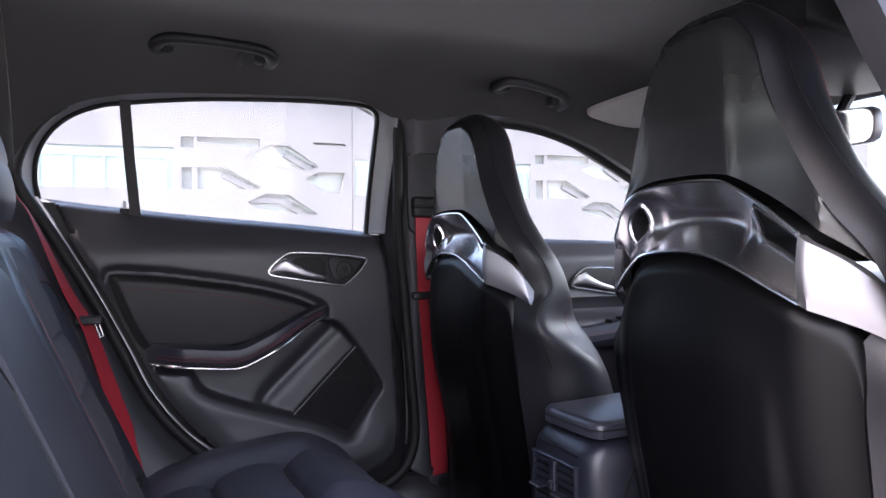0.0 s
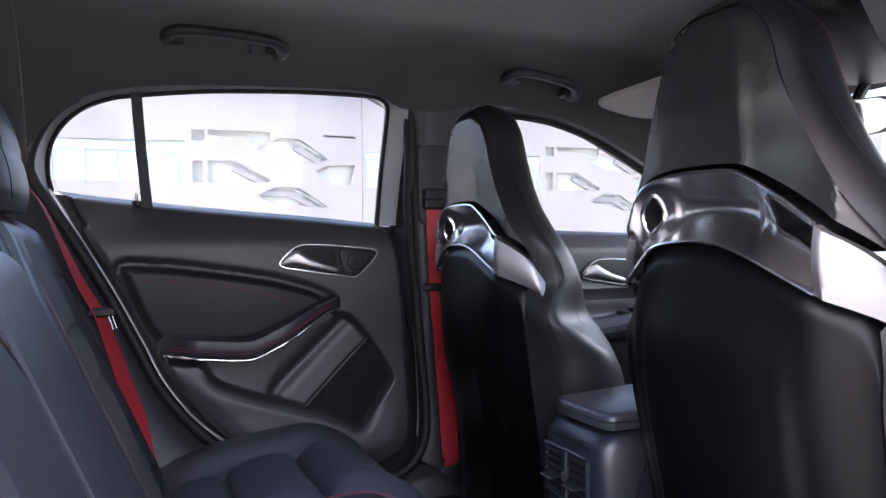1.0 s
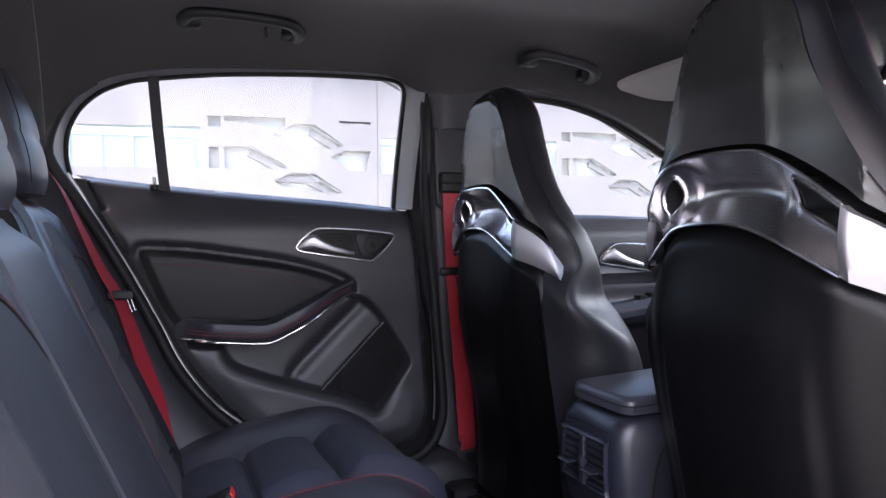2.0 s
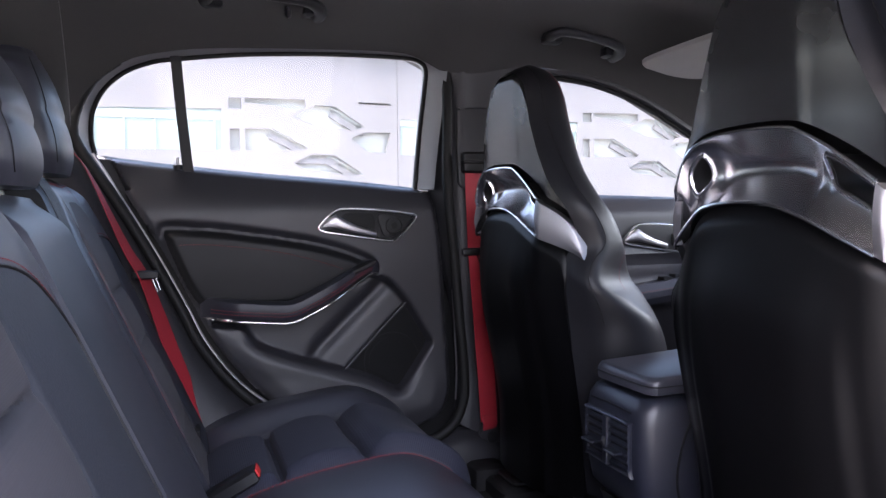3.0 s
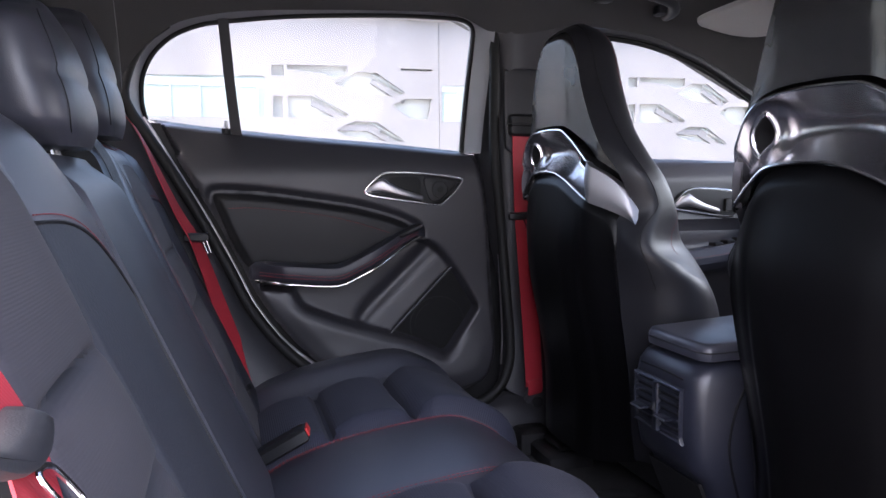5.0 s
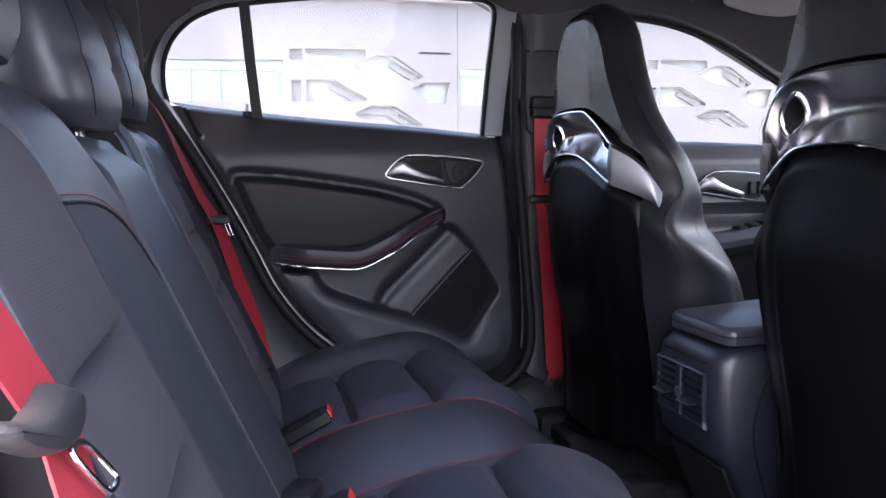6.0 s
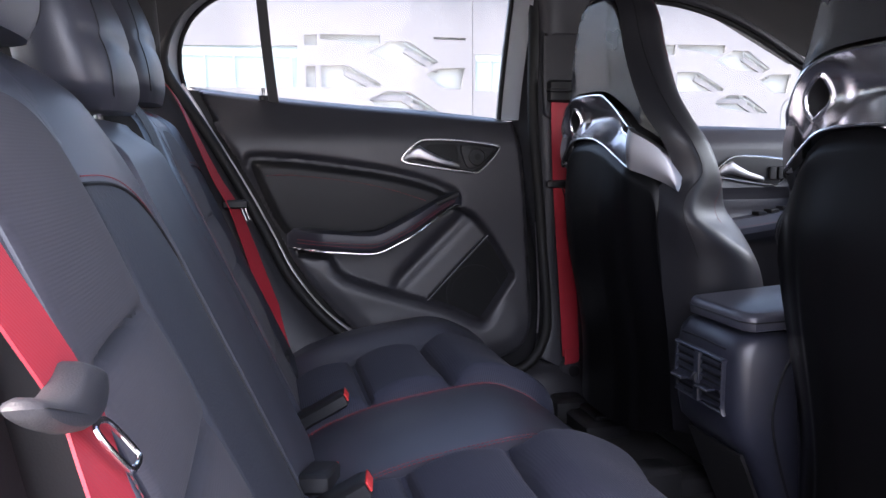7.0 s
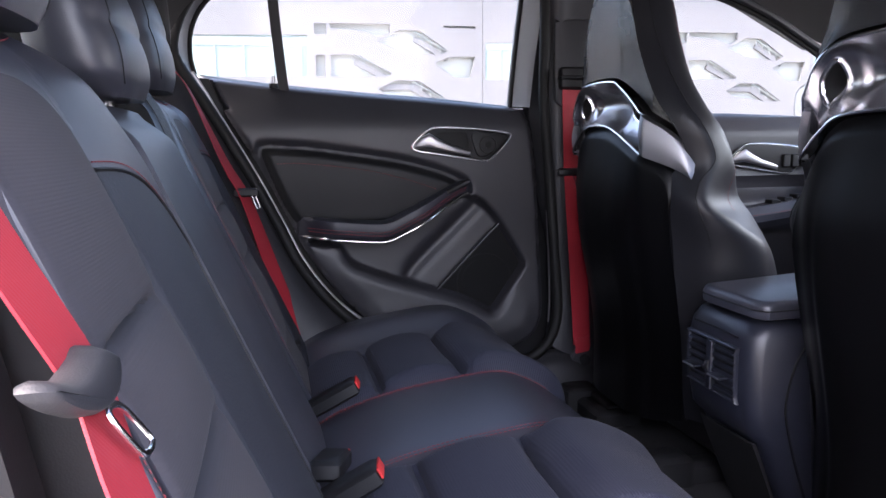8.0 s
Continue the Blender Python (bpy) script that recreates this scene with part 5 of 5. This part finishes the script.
lid_o = spline([(0.700, -0.062), (0.706, -0.076), (0.74, -0.086), (1.05, -0.09), (1.05, 0.09), (0.74, 0.086), (0.706, 0.072), (0.700, 0.058)], 60, True)
lr = []
for z, d in ((0.702, 0.006), (0.704, 0.001), (0.714, 0.0), (0.722, 0.001), (0.728, 0.005), (0.730, 0.011)):
    lr.append([(x, 0.938 + y, z + 0.03 * (x - 0.70)) for x, y in inset(lid_o, d)])
mesh("lid", *loft(lr), LEATHER, con, "padded leather lid")
lid_seam = [(x, 0.938 + y, 0.7165 + 0.03 * (x - 0.70)) for x, y in inset(lid_o, -0.0004)]
mesh("lid_seam", *sweep(lid_seam, disc(0.0012, 6), (0, 0, 1), True), HARD, con)
mesh("side_seam", *sweep(spline([(0.83, 0.843, 0.695), (0.772, 0.846, 0.665), (0.748, 0.849, 0.60), (0.750, 0.850, 0.54), (0.79, 0.852, 0.42), (0.83, 0.855, 0.345)], 40), disc(0.0022, 6), (0, 1, 0)), RUBBER, con, "dark gap of the side panel")
vp = lambda y, z: 0.683 + 0.10 * max(0, 0.60 - z)
vo = spline([(0.884, 0.650), (0.885, 0.578), (0.892, 0.570), (1.006, 0.572), (1.014, 0.580), (1.013, 0.650), (1.006, 0.657), (0.891, 0.657)], 50, True)
fr = []
for k, d in ((0.006, 0.0), (-0.001, 0.0), (-0.003, 0.002), (-0.001, 0.005), (0.010, 0.006)):
    fr.append([(vp(y, z) + k, y, z) for y, z in inset(vo, d)])
vent = mesh("vent_frame", *loft(fr, False), CONSOLE, con, "dark vent frame")
mesh("vent_back", *solid_sheet([(vp(y, z) + 0.0025, y, z) for y, z in inset(vo, 0.004)], [tuple(range(50))], (0.001, 0, 0)), RUBBER, vent)
for y0, y1 in ((0.890, 0.940), (0.958, 1.008)):
    for k in range(6):
        z = 0.579 + k * 0.0128
        mesh("vent_slat", *loft([[(vp(y, z) - 0.003, y, z), (vp(y, z) - 0.003, y, z + 0.0034), (vp(y, z) + 0.006, y, z + 0.0070), (vp(y, z) + 0.006, y, z + 0.0040)] for y in (y0, y1)]), CONSOLE, vent)
    mesh("vent_tab", *box(vp(0, .6) - 0.018, vp(0, .6) - 0.002, (y0 + y1) / 2 - 0.016, (y0 + y1) / 2 + 0.016, 0.6035, 0.6075, 0.0015), CONSOLE, vent, "vent tab with a worn bright edge")
    mesh("vent_tab_edge", *box(vp(0, .6) - 0.0192, vp(0, .6) - 0.0178, (y0 + y1) / 2 - 0.015, (y0 + y1) / 2 + 0.015, 0.6040, 0.6070, 0.0004), SATIN, vent)
mesh("vent_post", *box(vp(0, .6) - 0.005, vp(0, .6) + 0.006, 0.942, 0.956, 0.574, 0.654, 0.002), CONSOLE, vent)
mesh("vent_wheel", *sweep([(vp(0, .6) + 0.001, 0.9455, 0.612), (vp(0, .6) + 0.001, 0.9525, 0.612)], disc(0.0105, 18), (0, 0, 1)), TRIM, vent, "grey thumb wheel")
mesh("face_groove", *sweep([(0.6875, 0.888, 0.672), (0.6872, 0.95, 0.6745), (0.6875, 1.004, 0.673)], disc(0.0014, 6)), RUBBER, con)
mesh("lower_cover", *loft([[(x, y, z) for y, z in spline([(0.872, 0.50), (0.876, 0.37), (0.89, 0.355), (0.99, 0.355), (1.008, 0.37), (1.012, 0.50), (1.0, 0.506), (0.885, 0.506)], 40, True) for x in [0.714 + 0.42 * (0.51 - z) - dx]] for dx in (0.0, 0.006)]), HARD, con, "black storage cover")

fbx = thing("seat_rail_cover", (0.75, 1.43, 0.33), "black plastic seat rail end cover on the carpet", "rail cover")
mesh("cap", *box(0.69, 0.80, 1.37, 1.49, 0.331, 0.375, 0.012), HARD, fbx)
mesh("clip", *box(0.72, 0.79, 1.385, 1.475, 0.375, 0.388, 0.006), HARD, fbx)
mat_ = thing("floor_mat", (0.62, 1.20, 0.33), "black carpet floor mat", "floor mat")
mesh("carpet", *box(0.45, 0.86, 0.98, 1.50, 0.3305, 0.340, 0.004), CARPET, mat_)


# ---- grab handles ----
def grab(x0, x1, z0, z1, y, mat, hook, label):
    t = thing("grab_handle", ((x0 + x1) / 2, y, z0), label, "grab handle", "grab handles")
    L = x1 - x0
    dz = z1 - z0
    P = lambda a, d, h: (x0 + a * L, y - d, z0 + a * dz + h)
    path = spline([P(0.03, -0.012, -0.004), P(0.02, 0.018, 0.000), P(0.10, 0.038, 0.006), P(0.25, 0.043, 0.008), P(0.5, 0.044, 0.008), P(0.75, 0.043, 0.006), P(0.90, 0.038, 0.002), P(0.98, 0.018, -0.006), P(0.97, -0.012, -0.010)], 50)
    mesh("grip", *sweep(path, disc(0.0105, 12, 1.2), (0, 0, 1), scale=lambda k: 1.25 - 0.30 * math.sin(math.pi * k)), mat, t)
    for a in (0.07, 0.93):
        mesh("mount", *box(x0 + a * L - 0.022, x0 + a * L + 0.022, y - 0.012, y + 0.02, z0 + a * dz - 0.014, z0 + a * dz + 0.012, 0.006), mat, t)
    if hook:
        mesh("coat_hook", *sweep(spline([P(0.70, 0.012, -0.002), P(0.70, 0.016, -0.020), P(0.70, 0.026, -0.022), P(0.70, 0.030, -0.012)], 12), disc(0.0045, 8)), TRIM, t, "small grey coat hook")


grab(0.090, 0.325, 1.412, 1.408, 1.475, HARD, True, "black roof grab handle with a coat hook")
grab(0.850, 1.035, 1.392, 1.366, 1.470, TRIM, False, "dark grey roof grab handle above the front door")


# ---- outside ----
def wall_with_holes(outer, holes, y, depth):
    """A wall in the x, z plane with openings through it, laid up in level courses."""
    x0, x1, z0, z1 = outer
    levels = sorted({z0, z1, *(round(z, 4) for h in holes for _, z in h)})
    V, F = [], []

    def quad(*p):
        F.append(tuple(range(len(V), len(V) + 4)))
        V.extend(p)
    for za, zb in zip(levels, levels[1:]):
        cuts = []
        for h in holes:
            for (ax, az), (bx_, bz) in zip(h, h[1:] + h[:1]):
                if abs(az - bz) > 1e-6 and min(az, bz) <= za + 1e-6 and max(az, bz) >= zb - 1e-6:
                    cuts.append(tuple(ax + (bx_ - ax) * (z - az) / (bz - az) for z in (za, zb)))
        cuts.sort(key=sum)
        cuts = [(x0, x0)] + cuts + [(x1, x1)]
        for (a, b), (c, d) in zip(cuts[::2], cuts[1::2]):
            for yy in (y, y + depth):
                quad((a, yy, za), (c, yy, za), (d, yy, zb), (b, yy, zb))
        for a, b in cuts:
            quad((a, y, za), (a, y + depth, za), (b, y + depth, zb), (b, y, zb))
    for h in holes:
        for (ax, az), (bx_, bz) in zip(h, h[1:] + h[:1]):
            if abs(az - bz) <= 1e-6:
                quad((ax, y, az), (bx_, y, az), (bx_, y + depth, az), (ax, y + depth, az))
    return V, F


bd = thing("building", (8, 33, 0), "white concrete building with outdoor stairs and glazed floors", "building")
MODULE = [[(-7.3, 3.66), (1.70, 3.72), (1.75, 5.42), (-7.3, 5.24)],
          [(2.07, 3.73), (2.46, 3.73), (2.46, 4.62), (2.07, 4.61)],
          [(2.04, 5.45), (2.55, 5.45), (2.55, 5.90), (2.04, 5.89)],
          [(2.69, 3.73), (5.20, 3.80), (5.25, 3.90), (3.82, 4.66), (2.69, 4.63)],
          [(2.69, 5.72), (4.10, 5.62), (4.70, 5.40), (5.22, 5.60), (5.22, 5.94), (2.69, 5.92)],
          [(4.70, 5.21), (5.66, 4.85), (7.40, 4.68), (7.77, 4.88), (6.52, 5.70), (5.65, 5.72)],
          [(7.20, 4.33), (8.00, 3.74), (8.78, 3.73), (9.00, 4.64), (7.76, 4.61)],
          [(4.70, 3.24), (5.10, 2.98), (7.20, 2.72), (7.73, 2.77), (6.48, 3.58), (5.49, 3.61)],
          [(7.58, 5.83), (9.02, 5.83), (9.02, 5.93), (7.58, 5.93)]]
for k in (-2, -1, 0, 1, 2):
    o = k * 16.76
    mesh("front_wall", *wall_with_holes((-7.42 + o, 9.32 + o, -0.05, 8.0), [[(x + o, z) for x, z in h] for h in MODULE], 32.0, 0.12), CONCRETE, bd, smooth=False)
    mesh("recess_wall", *box(1.78 + o, 9.3 + o, 32.30, 32.45, -0.05, 7.8, 0.02), RECESS, bd)
    mesh("gallery_floor", *box(1.78 + o, 9.3 + o, 32.13, 32.29, 3.2, 3.45, 0.02), CONCRETE, bd)
    mesh("gallery_floor", *box(1.78 + o, 5.3 + o, 32.13, 32.29, 4.8, 5.0, 0.02), CONCRETE, bd)
    mesh("glazing", *box(-7.38 + o, 1.76 + o, 32.08, 32.115, 3.5, 5.4, 0.01), FACADE_GLASS, bd, "pale green glazing")
    mesh("glazing_header", *box(-7.38 + o, 1.76 + o, 32.04, 32.078, 4.95, 5.30, 0.01), STEEL, bd, "grey steel window header")
    for j in range(8):
        mesh("mullion", *box(-6.6 + o + j * 1.15, -6.54 + o + j * 1.15, 32.02, 32.078, 3.6, 5.3, 0.01), STEEL, bd)
    for (xa, za), (xb, zb) in (((3.7, 4.62), (5.3, 3.85)), ((6.3, 5.62), (7.8, 4.78)), ((6.2, 3.52), (7.8, 2.65))):
        mesh("stair_flight", *sweep([(xa + o, 32.20, za - 0.25), (xb + o, 32.20, zb - 0.25)], rect(0.12, 0.22)), CONCRETE, bd)
        for dz in (0.25, 0.45):
            mesh("handrail", *sweep([(xa + o, 32.10, za + dz - 0.2), (xb + o, 32.10, zb + dz - 0.2)], disc(0.03, 6)), STEEL, bd)
        for q in range(5):
            px, pz = xa + (xb - xa) * q / 4 + o, za + (zb - za) * q / 4
            mesh("baluster", *sweep([(px, 32.10, pz - 0.2), (px, 32.10, pz + 0.26)], disc(0.02, 6), (1, 0, 0)), STEEL, bd)
mesh("building_core", *box(-39, 41, 33.9, 44, -0.05, 7.9, 0.05), CONCRETE_DIM, bd)
mesh("roof_slab", *box(-39, 41, 31.7, 44.2, 8.0, 8.3, 0.03), CONCRETE, bd)
